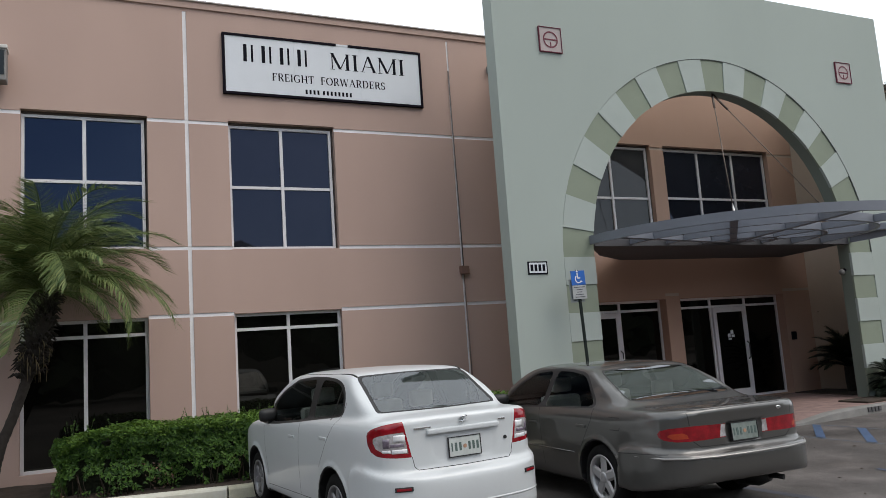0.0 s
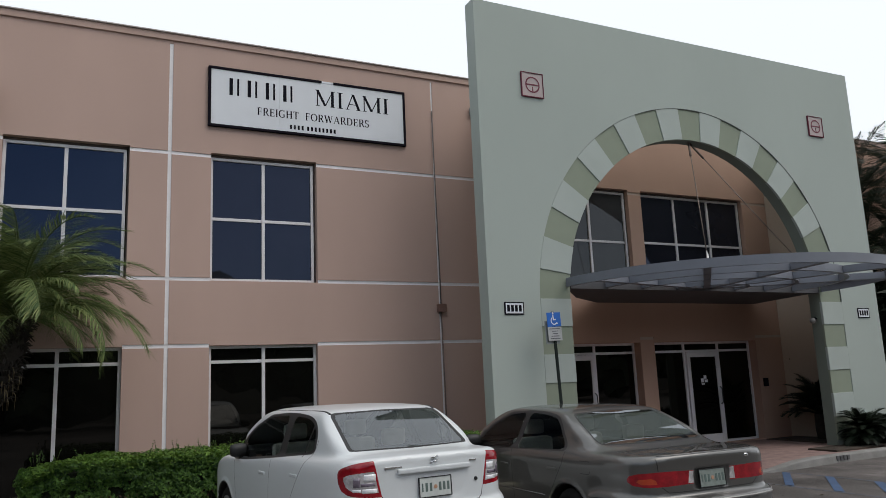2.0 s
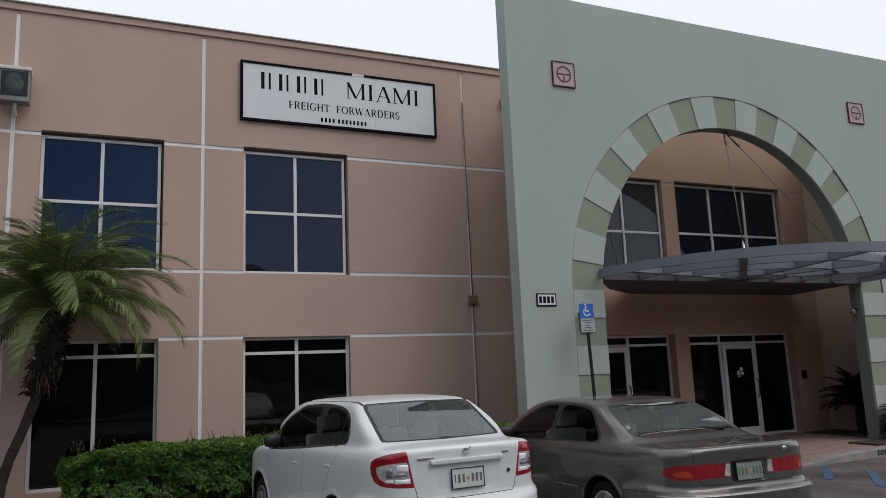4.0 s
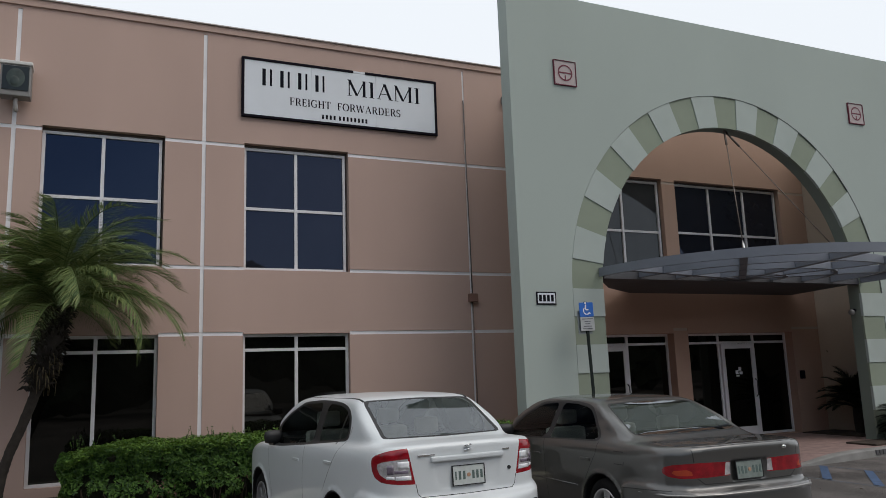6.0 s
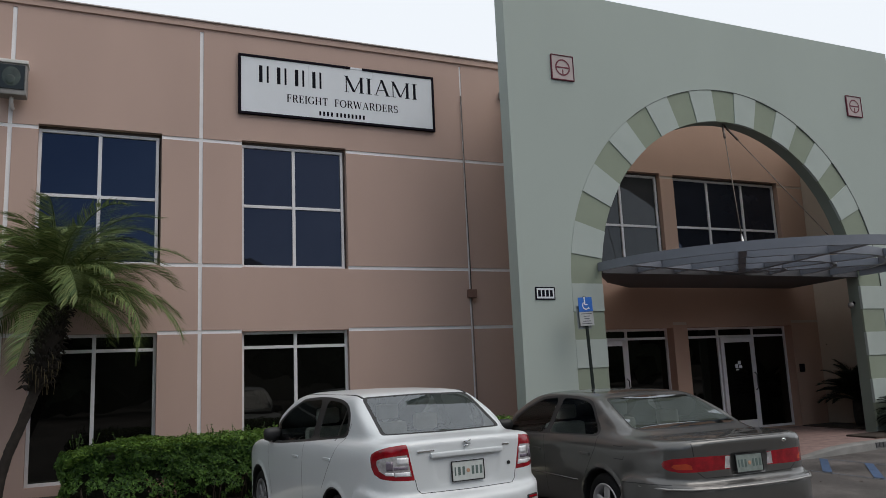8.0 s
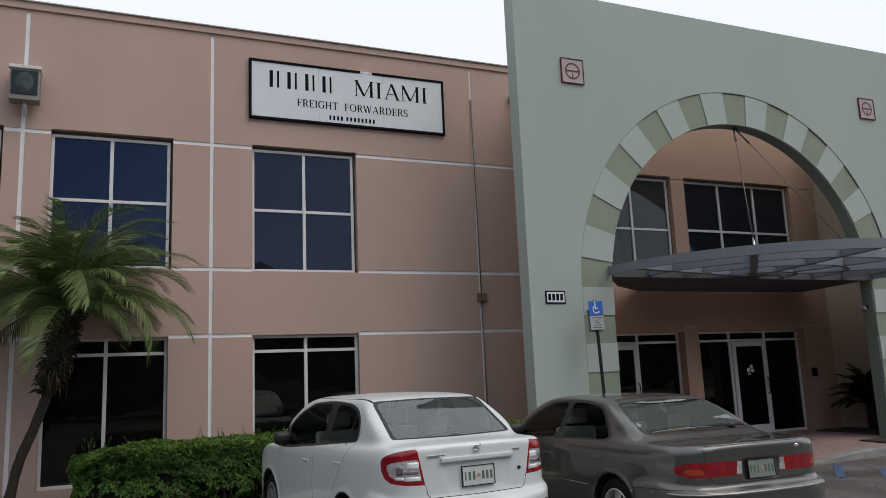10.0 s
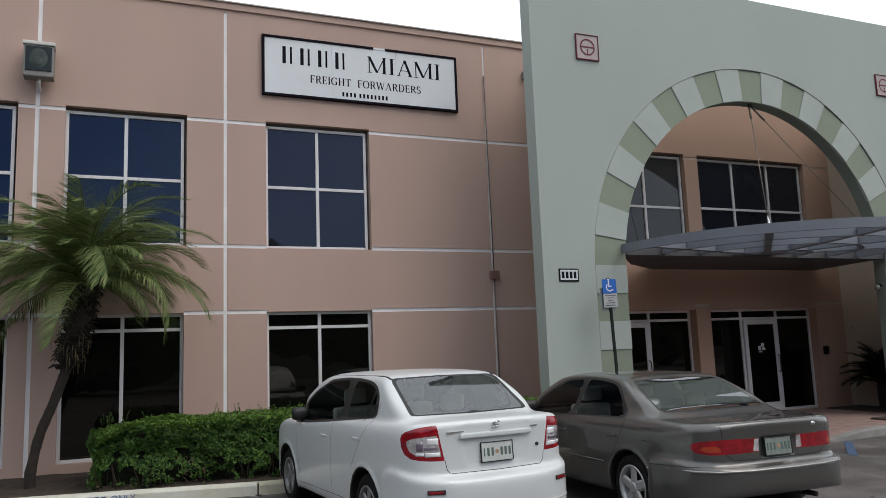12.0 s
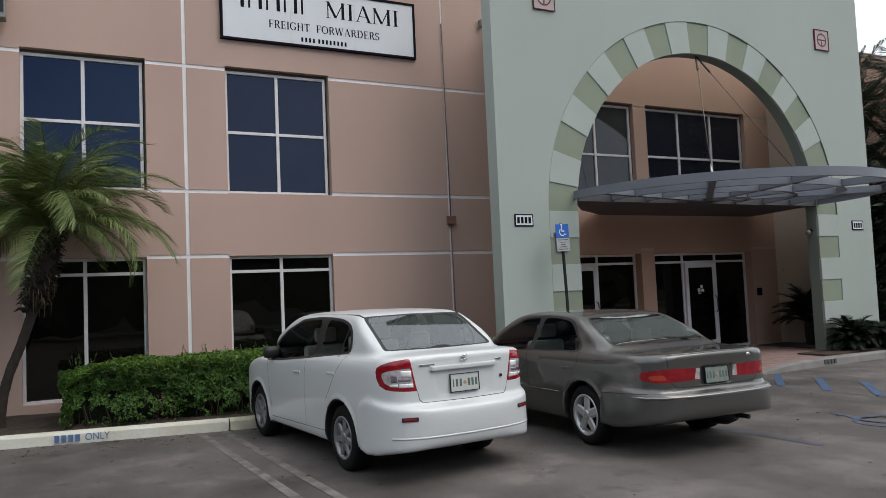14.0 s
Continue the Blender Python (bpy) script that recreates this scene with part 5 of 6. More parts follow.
SERIF["S"] = (0.62, [*bow(0.31, 0.745, 0.22, 0.235, 30, 270, 0.05, 0.12, 12), *bow(0.31, 0.265, 0.23, 0.245, -150, 90, 0.05, 0.12, 12), ((0.53, 0.98), (0.53, 0.74), 0.04), ((0.06, 0.02), (0.06, 0.28), 0.04)])


def serif_word(text, x0, x1, z0, z1, y, weight=1.0):
    """Capitals with thick and thin strokes, each letter one part."""
    unit = (x1 - x0) / (sum(SERIF[c][0] for c in text) + 0.1 * (len(text) - 1))
    x = x0
    for c in text:
        bm = bmesh.new()
        for k, (p, q, w) in enumerate(SERIF[c][1]):
            w *= weight
            du, dv = q[0] - p[0], q[1] - p[1]
            if math.hypot(du, dv) > 0.2:
                o = ((w / 2, 0), (-w / 2, 0)) if abs(dv) > 0.2 else ((0, w / 2), (0, -w / 2))
            else:
                d = math.hypot(du, dv)
                o = ((-dv / d * w / 2, du / d * w / 2), (dv / d * w / 2, -du / d * w / 2))
            pts = [(p[0] + o[0][0], p[1] + o[0][1]), (q[0] + o[0][0], q[1] + o[0][1]), (q[0] + o[1][0], q[1] + o[1][1]), (p[0] + o[1][0], p[1] + o[1][1])]
            quad(bm, [(x + u * unit, y - 0.0001 * k, z0 + v * (z1 - z0)) for u, v in pts])
        bm.transform(si)
        part("letter", bm, M_INK, sign)
        x += (SERIF[c][0] + 0.1) * unit


serif_word("MIAMI", 2.55, 4.02, 6.955, 7.27, -0.0465, 1.15)
serif_word("FREIGHT", 1.465, 2.225, 6.642, 6.785, -0.0465, 1.35)
serif_word("FORWARDERS", 2.35, 3.60, 6.642, 6.785, -0.0465, 1.35)
for k in range(12):
    a = 2.06 + 0.073 * k + (0.03 if k > 3 else 0)
    sbox("number_bar", a, a + 0.036, 6.445, 6.525, -0.049, -0.045, M_INK, 0)

# ---- floodlight ----
fl = empty("floodlight", pose(-2.83, 0, 6.09), "grey box floodlight on a wall bracket", "floodlight")
bm = bmesh.new()
vs = box(bm, -0.21, 0.21, -0.34, -0.10, 0.10, 0.60, 0.015)
part("housing", bm, mat("grey_lamp_housing", (0.22, 0.21, 0.20), 0.6, vary=0.2), fl)
bm = bmesh.new()
box(bm, -0.225, 0.225, -0.36, -0.06, 0.60, 0.66, 0.015)
part("lid", bm, mat("bleached_lamp_lid", (0.6, 0.58, 0.55), 0.6), fl, "bleached white lid")
bm = bmesh.new()
box(bm, -0.182, 0.182, -0.352, -0.340, 0.185, 0.575, 0.004)
lens = part("lens", bm, glassy("lamp_lens_glass", (0.006, 0.010, 0.008), 0.05), fl, "dark glass lens")
bm = bmesh.new()
bmesh.ops.create_uvsphere(bm, u_segments=24, v_segments=14, radius=1.0, matrix=pose(0, -0.349, 0.385) @ Matrix.Diagonal((0.135, 0.009, 0.165, 1)))
bmesh.ops.create_uvsphere(bm, u_segments=16, v_segments=10, radius=1.0, matrix=pose(-0.01, -0.353, 0.34) @ Matrix.Diagonal((0.07, 0.010, 0.085, 1)))
for f in bm.faces:
    f.smooth = True
part("reflector", bm, mat("lamp_reflector", (0.035, 0.047, 0.038), 0.25, vary=0.6, scale=9), lens)
bm = bmesh.new()
tube(bm, [(0, -0.2, 0.12), (0, -0.2, 0.02), (0, -0.04, -0.02), (0, 0.0, -0.02)], 0.03, 10)
part("bracket", bm, M_ALU, fl)
# conduit beside the joint
cd = empty("conduit", pose(4.99, 0, 1.0), "thin conduit running down the wall", "conduit")
bm = bmesh.new()
tube(bm, [(-0.03, -0.02, 6.15), (0.0, -0.02, 3.0), (0.0, -0.02, 2.2)], 0.012, 8)
part("pipe", bm, mat("dark_conduit", (0.10, 0.08, 0.075), 0.6), cd)
bm = bmesh.new()
tube(bm, [(0.0, -0.02, 2.2), (0.02, -0.02, -0.85)], 0.012, 8)
part("pipe", bm, mat("brown_conduit", (0.16, 0.11, 0.095), 0.6), cd)
bm = bmesh.new()
box(bm, -0.09, 0.09, -0.09, -0.001, 2.10, 2.26, 0.012)
part("junction_box", bm, mat("brown_box", (0.20, 0.11, 0.085), 0.6), cd, "small brown junction box")
bm = bmesh.new()
box(bm, 5.83, 5.90, -0.12, 0.0, 7.17, 7.33, 0.02)
solid("wall_fixture", bm, M_CONC, "small grey fixture on the pink wall", "wall fixture")


# ---- arch wall details ----
def emblem(x, z):
    s = 0.225
    e = empty("wall_emblem", pose(x, TY0, z), "square pink tile with a dark red ring emblem", "emblem", "emblem tiles on the arch wall")
    bm = bmesh.new()
    box(bm, -s, s, -0.02, 0.004, -s, s, 0.003)
    part("tile", bm, M_PINKTILE, e)
    for a, b, c, d in ((-s - 0.008, s + 0.008, s - 0.004, s + 0.008), (-s - 0.008, s + 0.008, -s - 0.012, -s + 0.004), (-s - 0.012, -s + 0.004, -s, s), (s - 0.004, s + 0.008, -s, s)):
        bm = bmesh.new()
        box(bm, a, b, -0.035, 0.004, c, d, 0.003)
        part("edge", bm, M_RED, e)
    bm = bmesh.new()
    n = 32
    for k in range(n):
        t, u = 2 * math.pi * k / n, 2 * math.pi * (k + 1) / n
        quad(bm, [(r * math.cos(q), -0.026, r * math.sin(q)) for q, r in ((t, 0.127), (u, 0.127), (u, 0.154), (t, 0.154))])
    box(bm, -0.13, 0.13, -0.027, -0.02, -0.011, 0.013)
    box(bm, -0.010, 0.010, -0.0265, -0.02, -0.13, -0.04)
    part("ring", bm, M_RED, e)


emblem(5.935, 7.0)
emblem(13.47, 7.075)


def number_plaque(x, z):
    e = empty("number_plaque", pose(x, TY0, z), "small white plaque with a black border and bars", "plaque", "plaques on the arch wall")
    bm = bmesh.new()
    box(bm, -0.19, 0.19, -0.016, 0.004, -0.108, 0.108, 0.003)
    part("border", bm, M_INK, e)
    bm = bmesh.new()
    box(bm, -0.168, 0.168, -0.02, -0.012, -0.086, 0.086, 0.002)
    face = part("face", bm, M_SIGN, e)
    for k in range(4):
        bm = bmesh.new()
        box(bm, -0.145 + 0.077 * k, -0.145 + 0.077 * k + 0.05, -0.024, -0.018, -0.055, 0.055)
        part("number_bar", bm, M_INK, face)


number_plaque(5.28, 2.945)
number_plaque(14.25, 2.88)

# ---- parking sign ----
M_TEXT = mat("faded_sign_text", (0.10, 0.10, 0.11), 0.8)
ps = empty("parking_sign", pose(5.86, -2.62, 0.1, 0, -2.2, 3), "blue and white accessible parking sign on a leaning dark post", "sign")
bm = bmesh.new()
box(bm, -0.025, 0.025, -0.012, 0.012, -0.1, 2.75, 0.004)
part("post", bm, mat("green_black_post", (0.012, 0.018, 0.016), 0.7, spec=0.2), ps)
for nm, z0, z1, m in (("blue_panel", 2.50, 2.735, M_BLUESIGN), ("white_panel", 2.27, 2.495, mat("grey_white_sign", (0.42, 0.43, 0.43), 0.5, vary=0.15, scale=12))):
    bm = bmesh.new()
    box(bm, -0.14, 0.14, -0.022, -0.014, z0, z1, 0.003)
    pl = part(nm, bm, m, ps)
    bm = bmesh.new()
    if nm == "blue_panel":
        n = 16
        for k in range(n):
            t, u = math.pi * (0.7 + 1.15 * k / n), math.pi * (0.7 + 1.15 * (k + 1) / n)
            quad(bm, [(0.0 + r * math.cos(q), -0.025, 2.60 + r * math.sin(q)) for q, r in ((t, 0.052), (u, 0.052), (u, 0.07), (t, 0.07))])
        box(bm, -0.025, -0.005, -0.026, -0.022, 2.62, 2.70)
        box(bm, -0.02, 0.04, -0.026, -0.022, 2.605, 2.625)
        box(bm, 0.03, 0.075, -0.0262, -0.022, 2.545, 2.56)
        bmesh.ops.create_cone(bm, cap_ends=True, segments=12, radius1=0.018, radius2=0.018, depth=0.004, matrix=pose(-0.015, -0.024, 2.725, 90))
        part("wheelchair_symbol", bm, M_WHITEPAINT, pl)
    else:
        bm.free()
        for k in range(5):
            bm = bmesh.new()
            w = (0.11, 0.06, 0.05, 0.08, 0.10)[k]
            box(bm, -w, w, -0.025, -0.021, 2.465 - 0.04 * k - 0.006, 2.465 - 0.04 * k + 0.006)
            part("text_bar", bm, M_TEXT, pl)
bm = bmesh.new()
box(bm, -0.17, 0.11, 0.013, 0.02, 2.22, 2.60, 0.003)
part("back_panel", bm, mat("grey_sign_back", (0.22, 0.24, 0.24), 0.5), ps)

# ---- canopy ----
cp = empty("canopy", pose(CX, TY0, 3.2), "curved grey-blue steel canopy hung in front of the arch", "canopy")


def arc_band(r, z0, z1, t, a0=0.0, a1=math.pi, n=56):
    """A flat bar bent to a half ring, its long edges crisp."""
    bm = bmesh.new()
    prof = [(r, z0), (r, z1), (r - t, z1), (r - t, z0)]
    ends = [[], []]
    for p, q in zip(prof, prof[1:] + prof[:1]):
        rows = []
        for k in range(n + 1):
            a = a0 + (a1 - a0) * k / n
            rows.append([bm.verts.new((-u * math.cos(a), -u * math.sin(a), z)) for u, z in (p, q)])
        for g, h in zip(rows, rows[1:]):
            bm.faces.new((g[0], h[0], h[1], g[1])).smooth = True
        ends[0].append(rows[0][0].co.copy())
        ends[1].append(rows[-1][0].co.copy())
    quad(bm, ends[0])
    quad(bm, list(reversed(ends[1])))
    return bm


fascia = part("fascia", arc_band(3.32, 0.132, 0.272, 0.05), M_STEEL, cp, "curved outer fascia")
part("fascia_flange", arc_band(3.312, 0.272, 0.284, 0.10), M_STEEL, fascia)
RINGS = (3.27, 2.46, 1.63, 0.79)
for r in RINGS[1:]:
    part("curved_tube", arc_band(r, 0.132, 0.268, 0.07, n=48), M_STEEL, cp)
for deg in (12, 45, 78, 111, 144):
    for r1, r0 in zip(RINGS, (*[r + 0.002 for r in RINGS[1:]], 0.06)):
        bm = bmesh.new()
        box(bm, r0, r1 - 0.072, -0.06, 0.06, 0.138, 0.262, 0.004)
        bm.transform(Matrix.Rotation(math.pi + math.radians(deg), 4, "Z"))
        part("radial_beam", bm, M_STEEL, cp)
# back beam in the dark soffit colour: the shadow band put into its colour
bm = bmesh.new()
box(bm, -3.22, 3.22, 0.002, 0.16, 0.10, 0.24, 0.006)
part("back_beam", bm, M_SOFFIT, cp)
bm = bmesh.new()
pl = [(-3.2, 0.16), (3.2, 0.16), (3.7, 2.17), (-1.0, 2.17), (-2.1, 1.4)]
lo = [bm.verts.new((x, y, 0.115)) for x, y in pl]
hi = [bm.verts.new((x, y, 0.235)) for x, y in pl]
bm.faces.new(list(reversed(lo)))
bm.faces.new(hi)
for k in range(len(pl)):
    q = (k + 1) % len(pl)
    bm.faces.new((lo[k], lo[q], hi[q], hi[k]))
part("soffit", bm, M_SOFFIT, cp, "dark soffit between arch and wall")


def hanger(a, b, chain=True):
    h = empty("canopy_hanger", pose(*a), "thin steel hanger rod with turnbuckle and shackles", "hanger rod", "hanger rods of the canopy")
    d = Vector(b) - Vector(a)
    bm = bmesh.new()
    tube(bm, [(0, 0, 0), d * 0.12], 0.022, 6)
    part("shackle", bm, M_RUST, h)
    bm = bmesh.new()
    tube(bm, [d * 0.12, d * 0.86], 0.009, 6)
    part("rod", bm, M_RUST, h)
    bm = bmesh.new()
    tube(bm, [d * 0.86, d * 0.89, d * 0.95, d * 0.985, d], [0.009, 0.024, 0.024, 0.012, 0.012], 8)
    part("turnbuckle", bm, M_CHROME, h)


APEX = (CX + 0.06, TY0 + 0.15, CZ + RI)
hanger(APEX, (8.53, -3.45, 3.47))
hanger((CX + 0.1, TY0 + 0.17, CZ + RI), (11.35, -3.3, 3.47))

# closing walls of the porch; the left one is unseen, added to block light
for x0, x1 in ((6.05, 6.25), (14.2, 14.4)):
    bm = bmesh.new()
    box(bm, x0, x1, TY1, -0.002, 0.0, 7.3)
    solid("wall_porch", bm, mat("tan_stucco", (0.47, 0.39, 0.31), 0.9, vary=0.12, scale=0.8, bump=0.25), "tan stucco side wall of the porch", "wall", kind="structure")


# ---- entrance door hardware ----
def glass_door(x0, x1, z0, z1, name):
    d = empty(name, pose((x0 + x1) / 2, 0.205, z0), "closed glazed door in a wide pale aluminium frame", "door", kind="structure")
    w, h = (x1 - x0) / 2, z1 - z0
    for a, b, c, e in ((-w, -w + 0.10, 0, h), (w - 0.10, w, 0, h)):
        bm = bmesh.new()
        box(bm, a, b, -0.03, 0.02, c, e, 0.005)
        part("stile", bm, M_ALU, d)
    for c, e in ((0.0, 0.2), (h - 0.11, h)):
        bm = bmesh.new()
        box(bm, -w + 0.10, w - 0.10, -0.028, 0.018, c, e, 0.005)
        part("rail", bm, M_ALU, d)
    bm = bmesh.new()
    box(bm, -w + 0.09, w - 0.09, -0.012, -0.004, 0.19, h - 0.1)
    pane = part("pane", bm, M_GLASSLOW, d)
    bm = bmesh.new()
    tube(bm, [(w - 0.05, -0.03, 0.85), (w - 0.05, -0.09, 0.9), (w - 0.05, -0.09, 1.2), (w - 0.05, -0.03, 1.25)], 0.013, 8)
    part("pull_handle", bm, M_TRIM, d)
    return d, pane


d1, pane = glass_door(11.285, 12.265, 0.16, 2.21, "door_1")
for a, b, c, e in ((-0.11, -0.03, 1.36, 1.45), (-0.02, 0.06, 1.44, 1.52), (0.0, 0.09, 1.36, 1.42), (-0.10, -0.01, 1.31, 1.34)):
    bm = bmesh.new()
    box(bm, a, b, -0.018, -0.012, c, e)
    part("sticker", bm, M_SIGN, pane)
glass_door(7.75, 8.685, 0.16, 2.21, "door_2")
bm = bmesh.new()
box(bm, 13.44, 13.57, -0.05, 0.0, 1.36, 1.55, 0.01)
solid("door_keypad", bm, M_BLACK, "small dark keypad on the wall beside the door", "keypad")
sc = empty("security_camera", pose(12.94, -2.03, 2.74), "small dome security camera on a bracket in the arch reveal", "camera")
bm = bmesh.new()
tube(bm, [(0.0, 0, 0.03), (-0.05, 0, 0.055), (-0.10, 0, 0.03)], 0.018, 8)
part("bracket", bm, M_BLACK, sc)
bm = bmesh.new()
bmesh.ops.create_uvsphere(bm, u_segments=18, v_segments=12, radius=0.062, matrix=pose(-0.13, 0, -0.01))
for f in bm.faces:
    f.smooth = True
part("dome", bm, mat("pale_camera_dome", (0.20, 0.19, 0.18), 0.4), sc, "pale grey dome")
bm = bmesh.new()
tube(bm, [(-0.10, -0.02, 0.02), (-0.075, -0.035, 0.0)], 0.03, 10)
part("lens_ring", bm, M_BLACK, sc)


# ---- plants ----
def leaf_mat(name, a, b, rough=0.5):
    m = bpy.data.materials.new(name)
    m.use_nodes = True
    n, l = m.node_tree.nodes, m.node_tree.links
    p = n["Principled BSDF"]
    geo, rmp = n.new("ShaderNodeNewGeometry"), n.new("ShaderNodeMix")
    rmp.data_type = "RGBA"
    rmp.inputs["A"].default_value, rmp.inputs["B"].default_value = (*a, 1), (*b, 1)
    l.new(geo.outputs["Random Per Island"], rmp.inputs["Factor"])
    l.new(rmp.outputs["Result"], p.inputs["Base Color"])
    p.inputs["Roughness"].default_value = rough
    p.inputs["Specular IOR Level"].default_value = 0.3
    tl, mx = n.new("ShaderNodeBsdfTranslucent"), n.new("ShaderNodeMixShader")
    l.new(rmp.outputs["Result"], tl.inputs["Color"])
    mx.inputs["Fac"].default_value = 0.25
    l.new(p.outputs["BSDF"], mx.inputs[1])
    l.new(tl.outputs["BSDF"], mx.inputs[2])
    l.new(mx.outputs["Shader"], n["Material Output"].inputs["Surface"])
    return m


M_FROND = leaf_mat("palm_leaf", (0.034, 0.082, 0.02), (0.25, 0.29, 0.105), 0.55)
M_HEDGE = leaf_mat("hedge_leaf", (0.018, 0.052, 0.012), (0.095, 0.19, 0.03))
M_DARKLEAF = leaf_mat("dark_leaf", (0.008, 0.013, 0.008), (0.02, 0.032, 0.016))
M_MIDLEAF = leaf_mat("far_palm_leaf", (0.06, 0.105, 0.028), (0.23, 0.31, 0.10))
M_DRY = leaf_mat("dry_leaf", (0.16, 0.12, 0.06), (0.28, 0.22, 0.12))


def frond_mesh(rng, length, rise, droop, pairs, leaf, width, hang):
    """A feather leaf along +x: a thin stalk and pointed leaflets on both sides."""
    bm = bmesh.new()
    pts, a = [Vector((0, 0, 0))], rise
    n = 16
    for k in range(n):
        a -= droop / n * (0.4 + 1.2 * k / n)
        pts.append(pts[-1] + Vector((math.cos(a), 0, math.sin(a))) * length / n)
    tube(bm, pts, [0.012 * (1 - 0.8 * k / n) + 0.002 for k in range(n + 1)], 4)
    for i in range(pairs):
        s = 0.14 + 0.86 * (i + 0.5) / pairs
        f = s * n
        k = min(int(f), n - 1)
        p = pts[k].lerp(pts[k + 1], f - k)
        t = (pts[k + 1] - pts[k]).normalized()
        up = Vector((-t.z, 0, t.x))
        L = leaf * (0.35 + 0.65 * math.sin(math.pi * min(1, s * 0.92 + 0.1))) * rng.uniform(0.85, 1.1)
        for sd in (-1, 1):
            lean = 0.55 + 0.5 * s + rng.uniform(-0.1, 0.1)
            d = (Vector((0, sd, 0)) * math.cos(lean * 0.8) + t * math.sin(lean * 0.8) + up * rng.uniform(-0.05, 0.25)).normalized()
            w = up.cross(d).normalized() * 0.3 + t * 0.7
            q0, q1, q2 = p, p + d * L * 0.5 - Vector((0, 0, hang * L * 0.12)), p + d * L * 0.95 - Vector((0, 0, hang * L * rng.uniform(0.4, 0.65)))
            v = [bm.verts.new(x) for x in (q0 - w * width * 0.3, q0 + w * width * 0.3, q1 + w * width * 0.5, q1 - w * width * 0.5, q2)]
            bm.faces.new((v[0], v[1], v[2], v[3])).smooth = True
            bm.faces.new((v[3], v[2], v[4])).smooth = True
    me = bpy.data.meshes.new("frond")
    bm.to_mesh(me)
    bm.free()
    return me


def fronds(root, centre, meshes, count, rng, lo, hi, material, scale=(0.9, 1.1), name="frond"):
    for me in meshes:
        if not me.materials:
            me.materials.append(material)
    for i in range(count):
        f = (i + 0.5) / count
        az = i * 2.39996 + rng.uniform(-0.25, 0.25)
        el = lo + (hi - lo) * f + rng.uniform(-0.12, 0.12)
        ob = new(name, meshes[i % len(meshes)])
        ob.parent = root
        ob.matrix_basis = Matrix.Translation(Vector(centre) + Vector((0, 0, 0.12 * f))) @ Matrix.Rotation(az, 4, "Z") @ Matrix.Rotation(-el, 4, "Y") @ Matrix.Rotation(rng.uniform(-0.3, 0.3), 4, "X") @ Matrix.Scale(rng.uniform(*scale), 4)


rng = random.Random(4)
palm = empty("date_palm", pose(-2.69, -1.0, 0.14), "small date palm with a leaning trunk and feathery fronds", "palm tree")
bm = bmesh.new()
TR = [(0, -0.05), (0.0, 0.2), (0.03, 0.37), (0.07, 0.59), (0.125, 0.78), (0.25, 1.10), (0.35, 1.40), (0.415, 1.61), (0.50, 1.94), (0.545, 2.18), (0.58, 2.42), (0.615, 2.72)]
fine = [Vector((np.interp(z, [p[1] for p in TR], [p[0] for p in TR]), 0.015 * math.sin(z * 2.1), z)) for z in np.linspace(-0.05, 2.72, 72)]
tube(bm, fine, [(0.075 - 0.012 * min(1, k / 12) + 0.085 * min(1, max(0, k - 40) / 16)) * (1 + 0.07 * (k % 2)) + rng.uniform(-0.004, 0.004) for k in range(72)], 14)
part("trunk", bm, M_BARK, palm)
bm = bmesh.new()
for k in range(260):
    t = rng.uniform(0.60, 1.0)
    p = fine[min(71, int(t * 71))]
    a = rng.uniform(0, 2 * math.pi)
    d = Vector((math.cos(a), math.sin(a), 0))
    q = p + d * (0.05 + 0.09 * t)
    dr = rng.uniform(-0.2, 0.5)
    tube(bm, [q, q + d * 0.07 + Vector((0, 0, 0.06)), q + d * rng.uniform(0.10, 0.16) + Vector((0, 0, 0.10 * dr))], [0.022, 0.014, 0.006], 4)
tagged(part("shaggy_bark", bm, M_BARK, palm, "shaggy old leaf bases"), kind="stuff")
bm = bmesh.new()
for k in range(26):
    p = fine[rng.randint(45, 56)]
    a = rng.uniform(0, 2 * math.pi)
    d = Vector((math.cos(a), math.sin(a), 0))
    q = p + d * 0.15
    tube(bm, [q, q + d * 0.05 + Vector((0, 0, -0.08)), q + d * 0.04 + Vector((0, 0, -rng.uniform(0.15, 0.28)))], [0.008, 0.007, 0.002], 3)
tagged(part("dry_fibres", bm, M_DRY, palm, "dry hanging fibres"), kind="stuff")
FR = [frond_mesh(rng, rng.uniform(1.5, 1.8), 0.0, rng.uniform(1.35, 2.1), 88, 0.36, 0.0145, 1.0) for _ in range(9)]
fronds(palm, (0.62, 0, 2.72), FR, 92, rng, 0.26, 1.48, M_FROND, (0.86, 1.28))

# hedge
hg = empty("hedge", pose(1.2, -1.3, 0.12), "clipped green hedge along the kerb", "hedge")
HX0, HX1, HZ = -3.08, 3.45, 0.82


def hedge_front(x):
    wx = x + 1.2
    return np.interp(wx, [-2.0, 0.1, 2.6, 4.7], [-1.75, -2.15, -2.35, -2.45]) + 1.3 + 0.06 * noise.noise((wx * 1.9, 0, 3))


